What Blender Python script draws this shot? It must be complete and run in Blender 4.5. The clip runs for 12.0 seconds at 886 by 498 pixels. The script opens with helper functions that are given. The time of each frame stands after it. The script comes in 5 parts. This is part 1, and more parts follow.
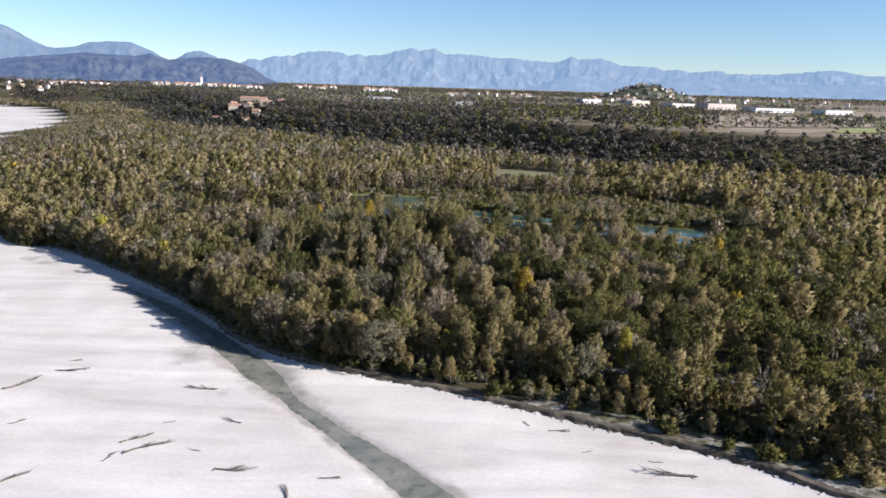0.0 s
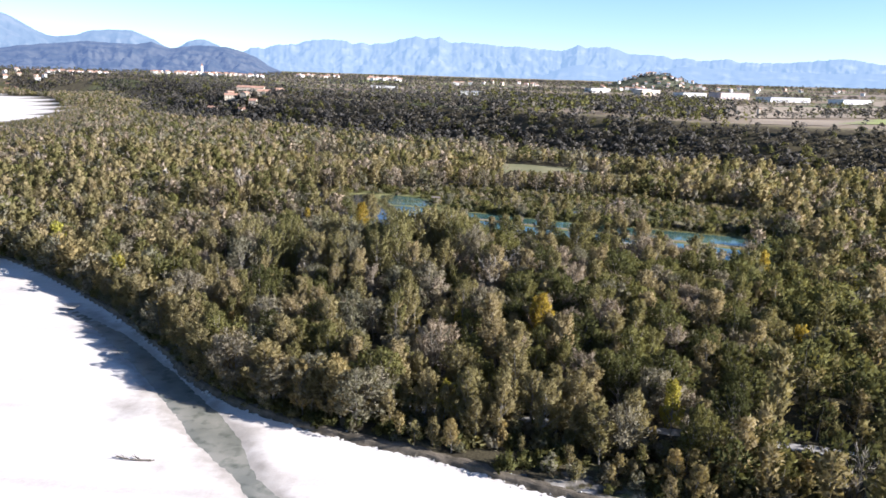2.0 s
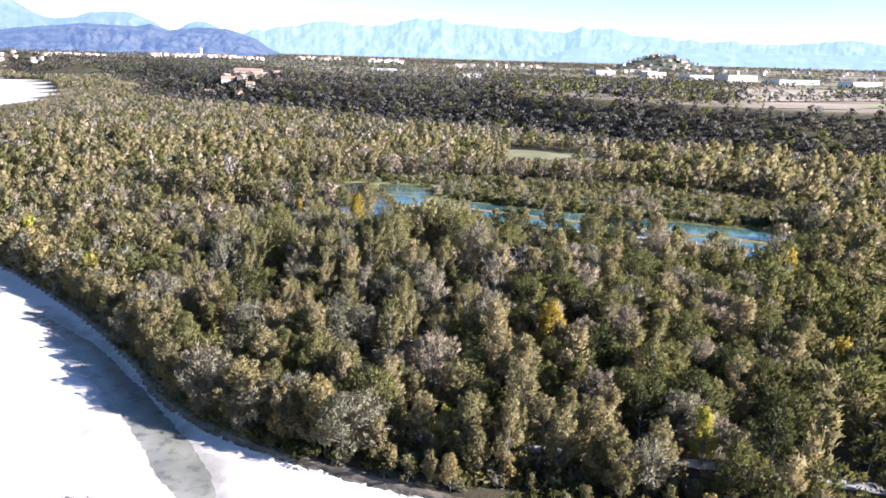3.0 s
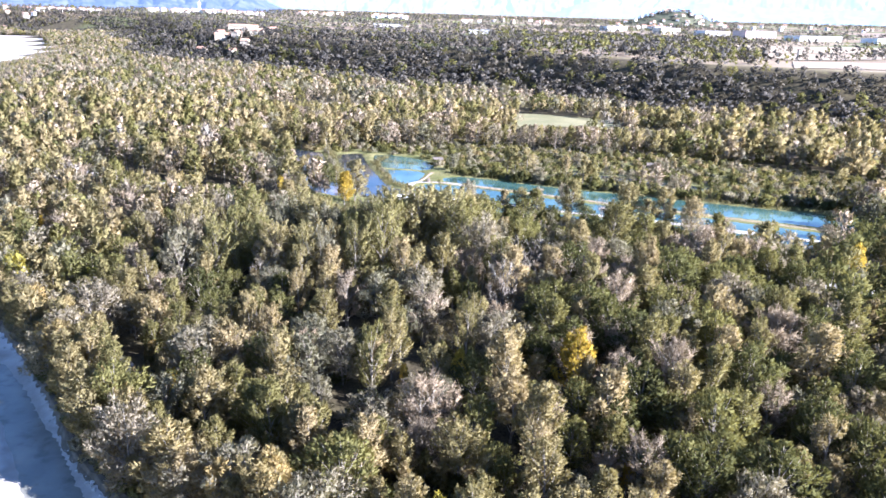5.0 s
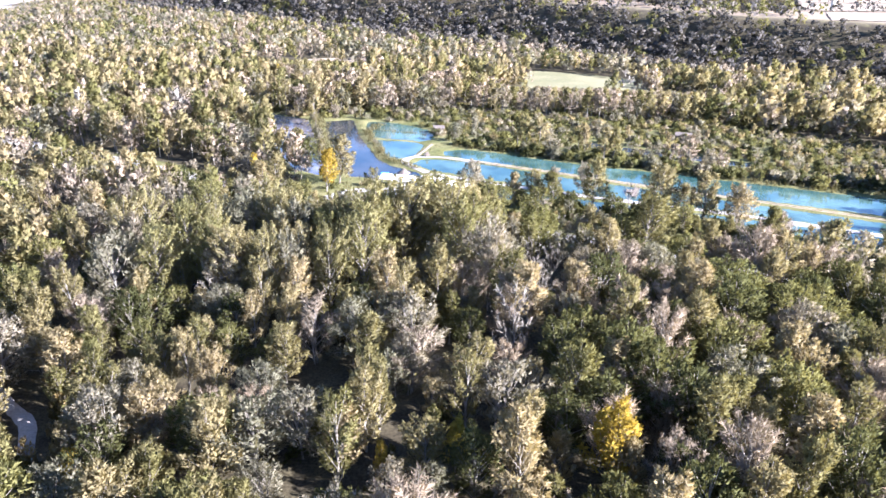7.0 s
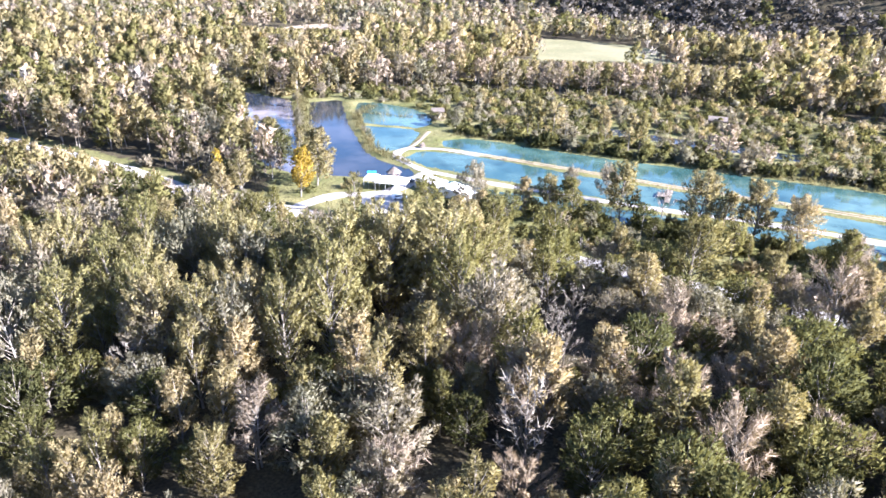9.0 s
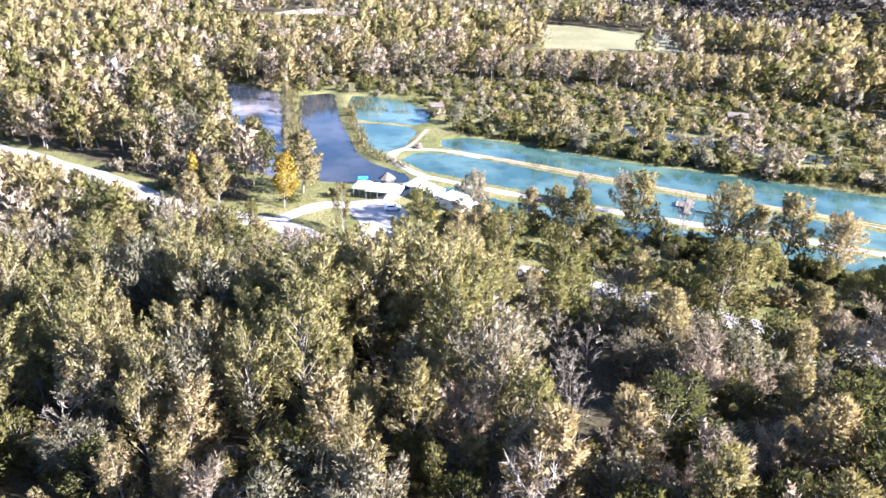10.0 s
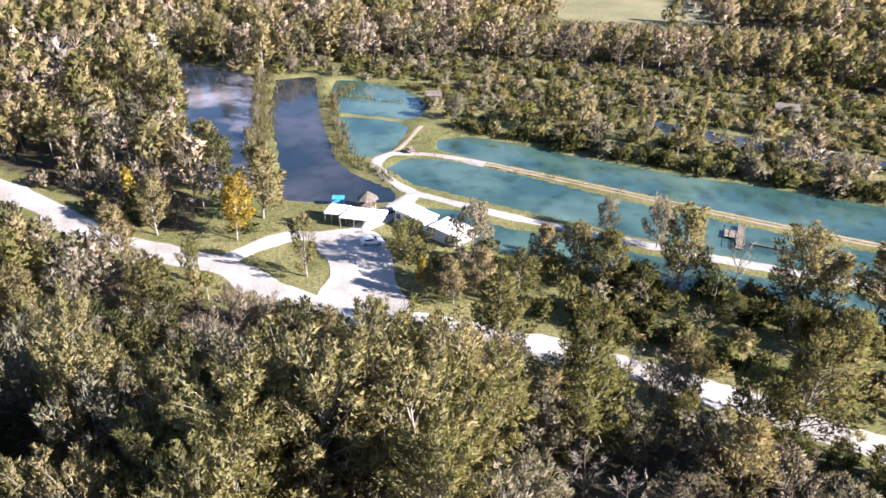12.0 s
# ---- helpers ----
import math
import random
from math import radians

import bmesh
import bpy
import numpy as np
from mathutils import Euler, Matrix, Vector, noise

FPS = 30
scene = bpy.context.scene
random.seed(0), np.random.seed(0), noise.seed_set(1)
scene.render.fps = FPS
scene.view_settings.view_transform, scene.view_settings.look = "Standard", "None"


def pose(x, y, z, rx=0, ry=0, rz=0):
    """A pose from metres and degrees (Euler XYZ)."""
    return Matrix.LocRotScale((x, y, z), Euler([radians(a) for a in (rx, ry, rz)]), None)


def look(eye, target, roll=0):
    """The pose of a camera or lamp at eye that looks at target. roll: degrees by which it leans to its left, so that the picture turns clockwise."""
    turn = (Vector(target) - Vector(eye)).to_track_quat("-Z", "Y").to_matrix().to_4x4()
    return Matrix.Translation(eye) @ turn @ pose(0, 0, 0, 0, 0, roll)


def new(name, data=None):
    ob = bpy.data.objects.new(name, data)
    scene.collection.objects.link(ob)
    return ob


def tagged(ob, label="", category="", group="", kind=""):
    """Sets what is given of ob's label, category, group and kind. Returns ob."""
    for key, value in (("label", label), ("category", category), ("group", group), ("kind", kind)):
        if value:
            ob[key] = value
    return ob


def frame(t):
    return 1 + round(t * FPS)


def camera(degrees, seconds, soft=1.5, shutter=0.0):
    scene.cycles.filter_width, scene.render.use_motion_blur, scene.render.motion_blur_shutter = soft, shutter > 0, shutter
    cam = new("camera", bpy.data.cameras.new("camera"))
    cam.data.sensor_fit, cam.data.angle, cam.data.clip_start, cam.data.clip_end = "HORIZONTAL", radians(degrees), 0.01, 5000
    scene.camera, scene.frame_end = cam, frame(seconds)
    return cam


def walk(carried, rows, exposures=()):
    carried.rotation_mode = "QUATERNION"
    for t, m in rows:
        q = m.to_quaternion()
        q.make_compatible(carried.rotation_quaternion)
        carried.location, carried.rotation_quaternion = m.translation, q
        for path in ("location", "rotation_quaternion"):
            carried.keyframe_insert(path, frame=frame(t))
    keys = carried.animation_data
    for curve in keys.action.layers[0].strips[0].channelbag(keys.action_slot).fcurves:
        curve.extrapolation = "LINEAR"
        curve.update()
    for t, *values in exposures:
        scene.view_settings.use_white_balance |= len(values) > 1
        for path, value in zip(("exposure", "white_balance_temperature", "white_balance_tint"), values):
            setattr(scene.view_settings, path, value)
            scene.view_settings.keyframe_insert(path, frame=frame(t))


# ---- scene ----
cam = camera(61.3, 12.0, 1.55)
METRES, EYE = 241.9, 74.5
ROWS = [
    (0.0, 0.0, 0.0, 0.0, 0.36, -12.05, -1.7),
    (0.5, 0.0011, 0.0435, -0.0002, 0.46, -12.19, -1.7),
    (1.0, 0.0021, 0.0868, -0.0001, 0.55, -12.34, -1.7),
    (1.5, 0.0031, 0.1299, -0.0002, 0.66, -12.53, -1.71),
    (2.0, 0.0042, 0.1725, -0.0002, 0.76, -12.87, -1.69),
    (2.5, 0.0053, 0.2154, -0.0006, 0.85, -13.41, -1.67),
    (3.0, 0.0064, 0.2579, -0.0006, 0.95, -14.16, -1.63),
    (5.0, 0.0107, 0.4258, 0.0, 1.4, -17.35, -1.62),
    (5.5, 0.012, 0.4681, -0.0001, 1.53, -18.18, -1.61),
    (6.0, 0.0131, 0.5103, -0.0004, 1.65, -19.09, -1.61),
    (6.5, 0.0142, 0.5521, -0.0003, 1.77, -20.05, -1.6),
    (7.0, 0.0154, 0.5938, -0.0003, 1.89, -21.03, -1.57),
    (9.0, 0.0202, 0.7578, 0.0005, 2.35, -23.99, -1.5),
    (9.5, 0.0212, 0.7982, 0.0006, 2.47, -24.68, -1.51),
    (10.0, 0.0223, 0.8385, 0.0006, 2.6, -25.35, -1.52),
    (10.5, 0.0235, 0.8787, 0.0008, 2.75, -26.13, -1.51),
    (11.0, 0.0244, 0.919, 0.0003, 2.87, -26.94, -1.5),
    (11.5, 0.0256, 0.9594, -0.0002, 3.0, -27.76, -1.46),
    (12.0, 0.0264, 0.9996, -0.0007, 3.14, -28.59, -1.48),
]
EXPOSURES = [(0.0, 1.22, 6150, 14), (1.5, 1.53, 6150, 14), (3.0, 2.22, 5900, 17), (5.0, 2.88, 5660, 20), (7.0, 3.06, 5700, 22), (9.0, 3.1, 5800, 22), (10.5, 2.94, 6080, 20.5), (12.0, 2.36, 6450, 19.5)]
walk(cam, [(t, pose(0, 0, EYE) @ pose(METRES * x, METRES * y, METRES * z, 90 + pitch, roll, yaw)) for t, x, y, z, yaw, pitch, roll in ROWS], EXPOSURES)

# ---- daylight: a low afternoon sun and a clear sky ----
SUN_AZIMUTH, SUN_HEIGHT = radians(109), radians(26)
world = bpy.data.worlds.new("sky")
scene.world = world
world.use_nodes = True
sky = world.node_tree.nodes.new("ShaderNodeTexSky")
sky.sky_type, sky.sun_disc = "NISHITA", False
sky.sun_elevation, sky.sun_rotation, sky.altitude = SUN_HEIGHT, SUN_AZIMUTH, 150
sky.air_density, sky.dust_density, sky.ozone_density = 0.9, 0.0, 4.5
world.node_tree.links.new(sky.outputs[0], world.node_tree.nodes["Background"].inputs[0])
world.node_tree.nodes["Background"].inputs[1].default_value = 0.06
sun_data = bpy.data.lights.new("sun", "SUN")
sun_data.energy, sun_data.angle, sun_data.color = 5.0, radians(0.6), (1.0, 0.95, 0.87)
sun = new("sun", sun_data)
to_sun = Vector((math.sin(SUN_AZIMUTH) * math.cos(SUN_HEIGHT), math.cos(SUN_AZIMUTH) * math.cos(SUN_HEIGHT), math.sin(SUN_HEIGHT)))
sun.matrix_world = look(to_sun * 500, (0, 0, 0))

# ---- materials ----
def shader(name):
    m = bpy.data.materials.new(name)
    m.use_nodes = True
    m.cycles.emission_sampling = "NONE"
    return m, m.node_tree.nodes, m.node_tree.links, m.node_tree.nodes["Principled BSDF"]


def link_mix(n, l, fac, a, b, blend="MIX"):
    """A colour mix node; a, b and fac are sockets or plain values."""
    mix = n.new("ShaderNodeMix")
    mix.data_type, mix.blend_type = "RGBA", blend
    for socket, value in ((mix.inputs[0], fac), (mix.inputs[6], a), (mix.inputs[7], b)):
        if isinstance(value, bpy.types.NodeSocket):
            l.new(value, socket)
        else:
            socket.default_value = (*value, 1) if isinstance(value, tuple) and len(value) == 3 else value
    return mix.outputs[2]


def noise_fac(n, l, scale, low=0.35, high=0.65, detail=4, space="Object"):
    co = n.new("ShaderNodeTexCoord")
    tex = n.new("ShaderNodeTexNoise")
    tex.inputs["Scale"].default_value, tex.inputs["Detail"].default_value = scale, detail
    l.new(co.outputs[space], tex.inputs["Vector"])
    ramp = n.new("ShaderNodeMapRange")
    ramp.inputs[1].default_value, ramp.inputs[2].default_value = low, high
    l.new(tex.outputs[0], ramp.inputs[0])
    return ramp.outputs[0]


def bump(n, l, b, fac, distance, strength=0.6):
    node = n.new("ShaderNodeBump")
    node.inputs["Strength"].default_value, node.inputs["Distance"].default_value = strength, distance
    l.new(fac, node.inputs["Height"])
    l.new(node.outputs[0], b.inputs["Normal"])


def surf(name, c1, c2, scale=0.5, fine=6.0, rough=0.8, relief=0.0, spec=0.3, metal=0.0):
    """Two colours mixed at a large and a fine scale, with fine relief."""
    m, n, l, b = shader(name)
    large = link_mix(n, l, noise_fac(n, l, scale), c1, c2)
    grain = link_mix(n, l, noise_fac(n, l, fine, 0.3, 0.7), (0.82, 0.82, 0.82), (1.15, 1.15, 1.15))
    l.new(link_mix(n, l, 1.0, large, grain, "MULTIPLY"), b.inputs["Base Color"])
    b.inputs["Roughness"].default_value, b.inputs["Specular IOR Level"].default_value, b.inputs["Metallic"].default_value = rough, spec, metal
    if relief:
        bump(n, l, b, noise_fac(n, l, fine, 0.2, 0.8), relief)
    return m


def leafage(name, c1, c2, c3, glow=0.36, cover=0.68, grain=6.5):
    """Leafy sprays: each tree takes a colour between c1, c2 and c3 and each leaf a shade of it; the gaps between the leaves are open and light comes through."""
    m, n, l, b = shader(name)
    info, tint = n.new("ShaderNodeObjectInfo"), n.new("ShaderNodeAttribute")
    tint.attribute_name = "tint"
    add = n.new("ShaderNodeMath")
    add.operation = "ADD"
    l.new(info.outputs["Random"], add.inputs[0]), l.new(tint.outputs["Fac"], add.inputs[1])
    part_of = n.new("ShaderNodeMath")
    part_of.operation = "FRACT"
    l.new(add.outputs[0], part_of.inputs[0])
    ramp = n.new("ShaderNodeValToRGB")
    ramp.color_ramp.elements[0].color, ramp.color_ramp.elements[1].color = (*c1, 1), (*c3, 1)
    ramp.color_ramp.elements.new(0.55).color = (*c2, 1)
    l.new(part_of.outputs[0], ramp.inputs[0])
    co, leaf = n.new("ShaderNodeTexCoord"), n.new("ShaderNodeTexVoronoi")
    leaf.inputs["Scale"].default_value = grain
    l.new(co.outputs["Object"], leaf.inputs["Vector"])
    shade = n.new("ShaderNodeMapRange")
    shade.inputs[3].default_value, shade.inputs[4].default_value = 0.78, 1.2
    l.new(leaf.outputs["Color"], shade.inputs[0])
    colour = link_mix(n, l, 1.0, ramp.outputs[0], shade.outputs[0], "MULTIPLY")
    gap = n.new("ShaderNodeMath")
    gap.operation = "LESS_THAN"
    gap.inputs[1].default_value = cover
    l.new(leaf.outputs["Distance"], gap.inputs[0])
    front, back, mix = n.new("ShaderNodeBsdfDiffuse"), n.new("ShaderNodeBsdfTranslucent"), n.new("ShaderNodeMixShader")
    l.new(colour, front.inputs[0]), l.new(link_mix(n, l, 1.0, colour, (1.15, 1.08, 0.75), "MULTIPLY"), back.inputs[0])
    mix.inputs[0].default_value = glow
    l.new(front.outputs[0], mix.inputs[1]), l.new(back.outputs[0], mix.inputs[2])
    clear, whole = n.new("ShaderNodeBsdfTransparent"), n.new("ShaderNodeMixShader")
    l.new(gap.outputs[0], whole.inputs[0]), l.new(clear.outputs[0], whole.inputs[1]), l.new(mix.outputs[0], whole.inputs[2])
    l.new(whole.outputs[0], n["Material Output"].inputs[0])
    n.remove(b)
    return m


def water(name, deep, shallow, scale, rough=0.04, wave=0.02):
    """Murky water: its silt shows in the colour, its surface mirrors the sky."""
    m, n, l, b = shader(name)
    silt = noise_fac(n, l, scale, 0.42, 0.66, 5)
    weed = link_mix(n, l, noise_fac(n, l, scale * 3.3, 0.52, 0.72, 6), (1.0, 1.0, 1.0), (0.5, 0.55, 0.52))
    l.new(link_mix(n, l, 1.0, link_mix(n, l, silt, deep, shallow), weed, "MULTIPLY"), b.inputs["Base Color"])
    b.inputs["Roughness"].default_value, b.inputs["IOR"].default_value = rough, 1.33
    bump(n, l, b, noise_fac(n, l, 1.6, 0.2, 0.8, 3), wave, 0.5)
    return m


def haze_glow(name, rock, wood, haze_tint, strength, scale, split=0.5):
    """Far slopes, kilometres off: their blue haze is painted on as an even self-glow."""
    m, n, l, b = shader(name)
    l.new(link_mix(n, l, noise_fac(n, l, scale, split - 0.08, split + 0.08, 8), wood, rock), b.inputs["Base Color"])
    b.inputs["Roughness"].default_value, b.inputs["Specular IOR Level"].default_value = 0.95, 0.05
    b.inputs["Emission Color"].default_value, b.inputs["Emission Strength"].default_value = (*haze_tint, 1), strength
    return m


POPLAR = leafage("poplar_leaves", (0.118, 0.113, 0.044), (0.2, 0.172, 0.088), (0.262, 0.212, 0.122))
TALLPOPLAR = leafage("tall_poplar_leaves", (0.155, 0.148, 0.062), (0.21, 0.188, 0.092), (0.255, 0.218, 0.115))
WILLOW = leafage("willow_leaves", (0.145, 0.141, 0.096), (0.19, 0.174, 0.127), (0.22, 0.19, 0.142), grain=7.5)
GREENLEAF = leafage("green_leaves", (0.06, 0.064, 0.028), (0.098, 0.099, 0.04), (0.15, 0.142, 0.055))
YELLOWLEAF = leafage("yellow_leaves", (0.28, 0.2, 0.035), (0.33, 0.25, 0.05), (0.27, 0.26, 0.055))
GREYTWIG = leafage("grey_twigs", (0.185, 0.154, 0.118), (0.24, 0.196, 0.15), (0.28, 0.222, 0.16), 0.2, 0.85)
OAKLEAF = leafage("oak_leaves", (0.056, 0.055, 0.054), (0.082, 0.077, 0.072), (0.118, 0.106, 0.086), 0.2, 0.95, 2.0)
GOLDLEAF = leafage("golden_poplar_leaves", (0.175, 0.153, 0.08), (0.245, 0.2, 0.1), (0.315, 0.24, 0.11))
GRASSBLADE = leafage("grass_blades", (0.075, 0.08, 0.033), (0.115, 0.112, 0.048), (0.15, 0.135, 0.07), 0.3, 2.0)
REED = leafage("reed_straw", (0.13, 0.12, 0.06), (0.17, 0.145, 0.075), (0.1, 0.105, 0.045), 0.3, 2.0)
BARK = surf("grey_bark", (0.13, 0.115, 0.095), (0.26, 0.235, 0.2), 0.8, 5, 0.9, 0.03)
DEADWOOD = surf("bleached_wood", (0.055, 0.047, 0.04), (0.14, 0.12, 0.1), 1.5, 9, 0.9, 0.02)
ROADSTONE = surf("white_limestone_gravel", (0.24, 0.225, 0.21), (0.35, 0.335, 0.32), 0.12, 2.5, 0.95, 0.05, 0.1)
POND = water("turquoise_pond_water", (0.022, 0.056, 0.053), (0.07, 0.122, 0.104), 0.05)
LAKE = water("dark_lake_water", (0.01, 0.016, 0.022), (0.045, 0.045, 0.05), 0.05, 0.05)
PURPLELAKE = water("purple_patched_lake_water", (0.014, 0.02, 0.03), (0.2, 0.185, 0.21), 0.055, 0.05)
BROOK = water("shallow_brook_water", (0.135, 0.135, 0.115), (0.21, 0.2, 0.17), 0.1, 0.22)
WHITEWALL = surf("white_render_wall", (0.55, 0.54, 0.52), (0.65, 0.64, 0.62), 0.4, 5, 0.85)
CREAMWALL = surf("cream_render_wall", (0.42, 0.36, 0.28), (0.52, 0.455, 0.37), 0.1, 2, 0.85)
REDROOF = surf("terracotta_tiles", (0.24, 0.14, 0.1), (0.33, 0.2, 0.145), 0.3, 3, 0.85)
GREYROOF = surf("grey_sheet_roof", (0.17, 0.175, 0.19), (0.26, 0.265, 0.28), 0.2, 3, 0.6)
CANVAS = surf("white_canvas", (0.76, 0.76, 0.75), (0.84, 0.84, 0.83), 0.5, 4, 0.7)
BLUETARP = surf("blue_tarpaulin", (0.03, 0.22, 0.52), (0.05, 0.3, 0.62), 0.8, 5, 0.5)
TIMBER = surf("weathered_timber", (0.1, 0.08, 0.065), (0.2, 0.17, 0.14), 1.0, 8, 0.85, 0.01)
THATCH = surf("brown_shingle_roof", (0.08, 0.066, 0.056), (0.15, 0.125, 0.105), 1.2, 6, 0.9, 0.02)
DARKGLASS = surf("dark_window_glass", (0.02, 0.025, 0.03), (0.03, 0.035, 0.04), 1, 4, 0.1, 0, 0.5)
RUBBER = surf("black_rubber", (0.02, 0.02, 0.02), (0.03, 0.03, 0.03), 2, 9, 0.8)
STEEL = surf("dull_steel", (0.35, 0.35, 0.36), (0.5, 0.5, 0.5), 2, 9, 0.45, 0, 0.5, 0.8)
CARDARK = surf("dark_grey_car_paint", (0.035, 0.038, 0.045), (0.045, 0.048, 0.055), 1, 6, 0.25, 0, 0.5)
CARWHITE = surf("white_car_paint", (0.72, 0.73, 0.74), (0.78, 0.78, 0.79), 1, 6, 0.25, 0, 0.5)
STONE = surf("pale_boulder", (0.22, 0.21, 0.19), (0.4, 0.385, 0.36), 0.8, 5, 0.9, 0.04)
BANKSOIL = surf("eroded_bank_earth", (0.05, 0.042, 0.03), (0.115, 0.095, 0.072), 0.4, 3, 0.95, 0.08)
SOIL = surf("ploughed_brown_field", (0.14, 0.105, 0.082), (0.2, 0.155, 0.12), 0.01, 0.3, 0.95)
STUBBLE = surf("tan_stubble_field", (0.2, 0.157, 0.112), (0.265, 0.213, 0.152), 0.012, 0.4, 0.95)
MEADOW = surf("green_meadow", (0.14, 0.17, 0.05), (0.24, 0.25, 0.09), 0.02, 0.5, 0.95)
DRYMEADOW = surf("dry_meadow_grass", (0.12, 0.118, 0.058), (0.18, 0.165, 0.09), 0.04, 0.8, 0.95)
TOWNHILL = surf("wooded_town_hill", (0.035, 0.042, 0.028), (0.075, 0.08, 0.05), 0.02, 0.3, 0.95)
# blue haze put into the hill surfaces as emission; nothing hazy stands before them
NEARHILL = haze_glow("wooded_hill_haze_glow", (0.045, 0.046, 0.04), (0.016, 0.02, 0.02), (0.13, 0.2, 0.38), 0.31, 0.012)
MIDHILL = haze_glow("hill_thick_haze_glow", (0.06, 0.06, 0.055), (0.035, 0.04, 0.04), (0.27, 0.42, 0.66), 0.3, 0.012, 0.56)
FARPEAK = haze_glow("peaks_pale_haze_glow", (0.085, 0.08, 0.075), (0.045, 0.046, 0.046), (0.36, 0.55, 0.82), 0.29, 0.008, 0.6)


def ground_material():
    """Bare gravel, damp silt, forest floor and grass, by the cover that each spot of the ground has."""
    m, n, l, b = shader("river_plain_ground")

    def cover(name):
        a = n.new("ShaderNodeAttribute")
        a.attribute_name = name
        return a.outputs["Fac"]

    def rough_edge(fac, scale, amount):
        wob = n.new("ShaderNodeMath")
        wob.operation = "MULTIPLY_ADD"
        wob.inputs[1].default_value, wob.inputs[2].default_value = amount, -amount / 2
        l.new(noise_fac(n, l, scale, 0.3, 0.7, 5), wob.inputs[0])
        add = n.new("ShaderNodeMath")
        add.operation = "ADD"
        l.new(wob.outputs[0], add.inputs[0]), l.new(fac, add.inputs[1])
        r = n.new("ShaderNodeMapRange")
        r.inputs[1].default_value, r.inputs[2].default_value = 0.3, 0.7
        l.new(add.outputs[0], r.inputs[0])
        return r.outputs[0]

    floor_c = link_mix(n, l, noise_fac(n, l, 0.15), (0.035, 0.03, 0.021), (0.065, 0.057, 0.034))
    grass_c = link_mix(n, l, noise_fac(n, l, 0.12), (0.078, 0.086, 0.032), (0.145, 0.138, 0.064))
    gravel_c = link_mix(n, l, noise_fac(n, l, 0.02, 0.38, 0.62, 3), (0.475, 0.442, 0.415), (0.55, 0.522, 0.498))
    gravel_c = link_mix(n, l, 1.0, gravel_c, link_mix(n, l, noise_fac(n, l, 0.9, 0.3, 0.7, 9), (0.93, 0.925, 0.92), (1.04, 1.04, 1.04)), "MULTIPLY")
    for turn, scale, low, dark in ((0.75, (0.009, 0.05, 0.05), 0.36, (0.86, 0.845, 0.84)), (1.05, (0.03, 0.14, 0.05), 0.3, (0.93, 0.915, 0.9))):
        drawn, streak = n.new("ShaderNodeMapping"), n.new("ShaderNodeTexNoise")
        drawn.inputs["Rotation"].default_value, drawn.inputs["Scale"].default_value = (0, 0, turn), scale
        flow = n.new("ShaderNodeTexCoord")
        l.new(flow.outputs["Object"], drawn.inputs[0]), l.new(drawn.outputs[0], streak.inputs["Vector"])
        streak.inputs["Scale"].default_value, streak.inputs["Detail"].default_value, streak.inputs["Distortion"].default_value = 1.0, 6, 0.9
        band = n.new("ShaderNodeMapRange")
        band.inputs[1].default_value, band.inputs[2].default_value = low, low + 0.22
        l.new(streak.outputs[0], band.inputs[0])
        gravel_c = link_mix(n, l, 1.0, gravel_c, link_mix(n, l, band.outputs[0], dark, (1.03, 1.025, 1.02)), "MULTIPLY")
    damp = link_mix(n, l, noise_fac(n, l, 0.2), (0.25, 0.225, 0.2), (0.34, 0.31, 0.28))
    gravel_c = link_mix(n, l, rough_edge(cover("damp"), 0.12, 0.5), gravel_c, damp)
    c = link_mix(n, l, rough_edge(cover("grass"), 0.3, 0.6), floor_c, grass_c)
    c = link_mix(n, l, 1.0, c, link_mix(n, l, noise_fac(n, l, 2.2, 0.32, 0.68, 8), (0.55, 0.55, 0.55), (1.4, 1.36, 1.3)), "MULTIPLY")
    co, plots = n.new("ShaderNodeTexCoord"), n.new("ShaderNodeTexVoronoi")
    squeeze = n.new("ShaderNodeMapping")
    squeeze.inputs["Scale"].default_value, squeeze.inputs["Rotation"].default_value = (0.0045, 0.011, 0.0), (0, 0, 0.35)
    l.new(co.outputs["Object"], squeeze.inputs[0]), l.new(squeeze.outputs[0], plots.inputs["Vector"])
    plots.inputs["Scale"].default_value = 1.0
    crop = n.new("ShaderNodeValToRGB")
    crop.color_ramp.interpolation = "CONSTANT"
    for at, tone in ((0.0, (0.16, 0.125, 0.09)), (0.3, (0.085, 0.095, 0.045)), (0.5, (0.2, 0.16, 0.115)), (0.7, (0.15, 0.115, 0.085)), (0.85, (0.08, 0.1, 0.042))):
        spot = crop.color_ramp.elements[0] if at == 0 else crop.color_ramp.elements.new(at)
        spot.color = (*tone, 1)
    l.new(plots.outputs["Color"], crop.inputs[0])
    c = link_mix(n, l, cover("farm"), c, crop.outputs[0])
    c = link_mix(n, l, rough_edge(cover("gravel"), 0.35, 0.3), c, gravel_c)
    c = link_mix(n, l, 1.0, c, link_mix(n, l, noise_fac(n, l, 3.0, 0.3, 0.7, 3), (0.95, 0.95, 0.95), (1.04, 1.04, 1.04)), "MULTIPLY")
    l.new(c, b.inputs["Base Color"])
    b.inputs["Roughness"].default_value, b.inputs["Specular IOR Level"].default_value = 0.95, 0.1
    bump(n, l, b, noise_fac(n, l, 1.5, 0.2, 0.8, 6), 0.03, 0.4)
    return m


GROUND = ground_material()

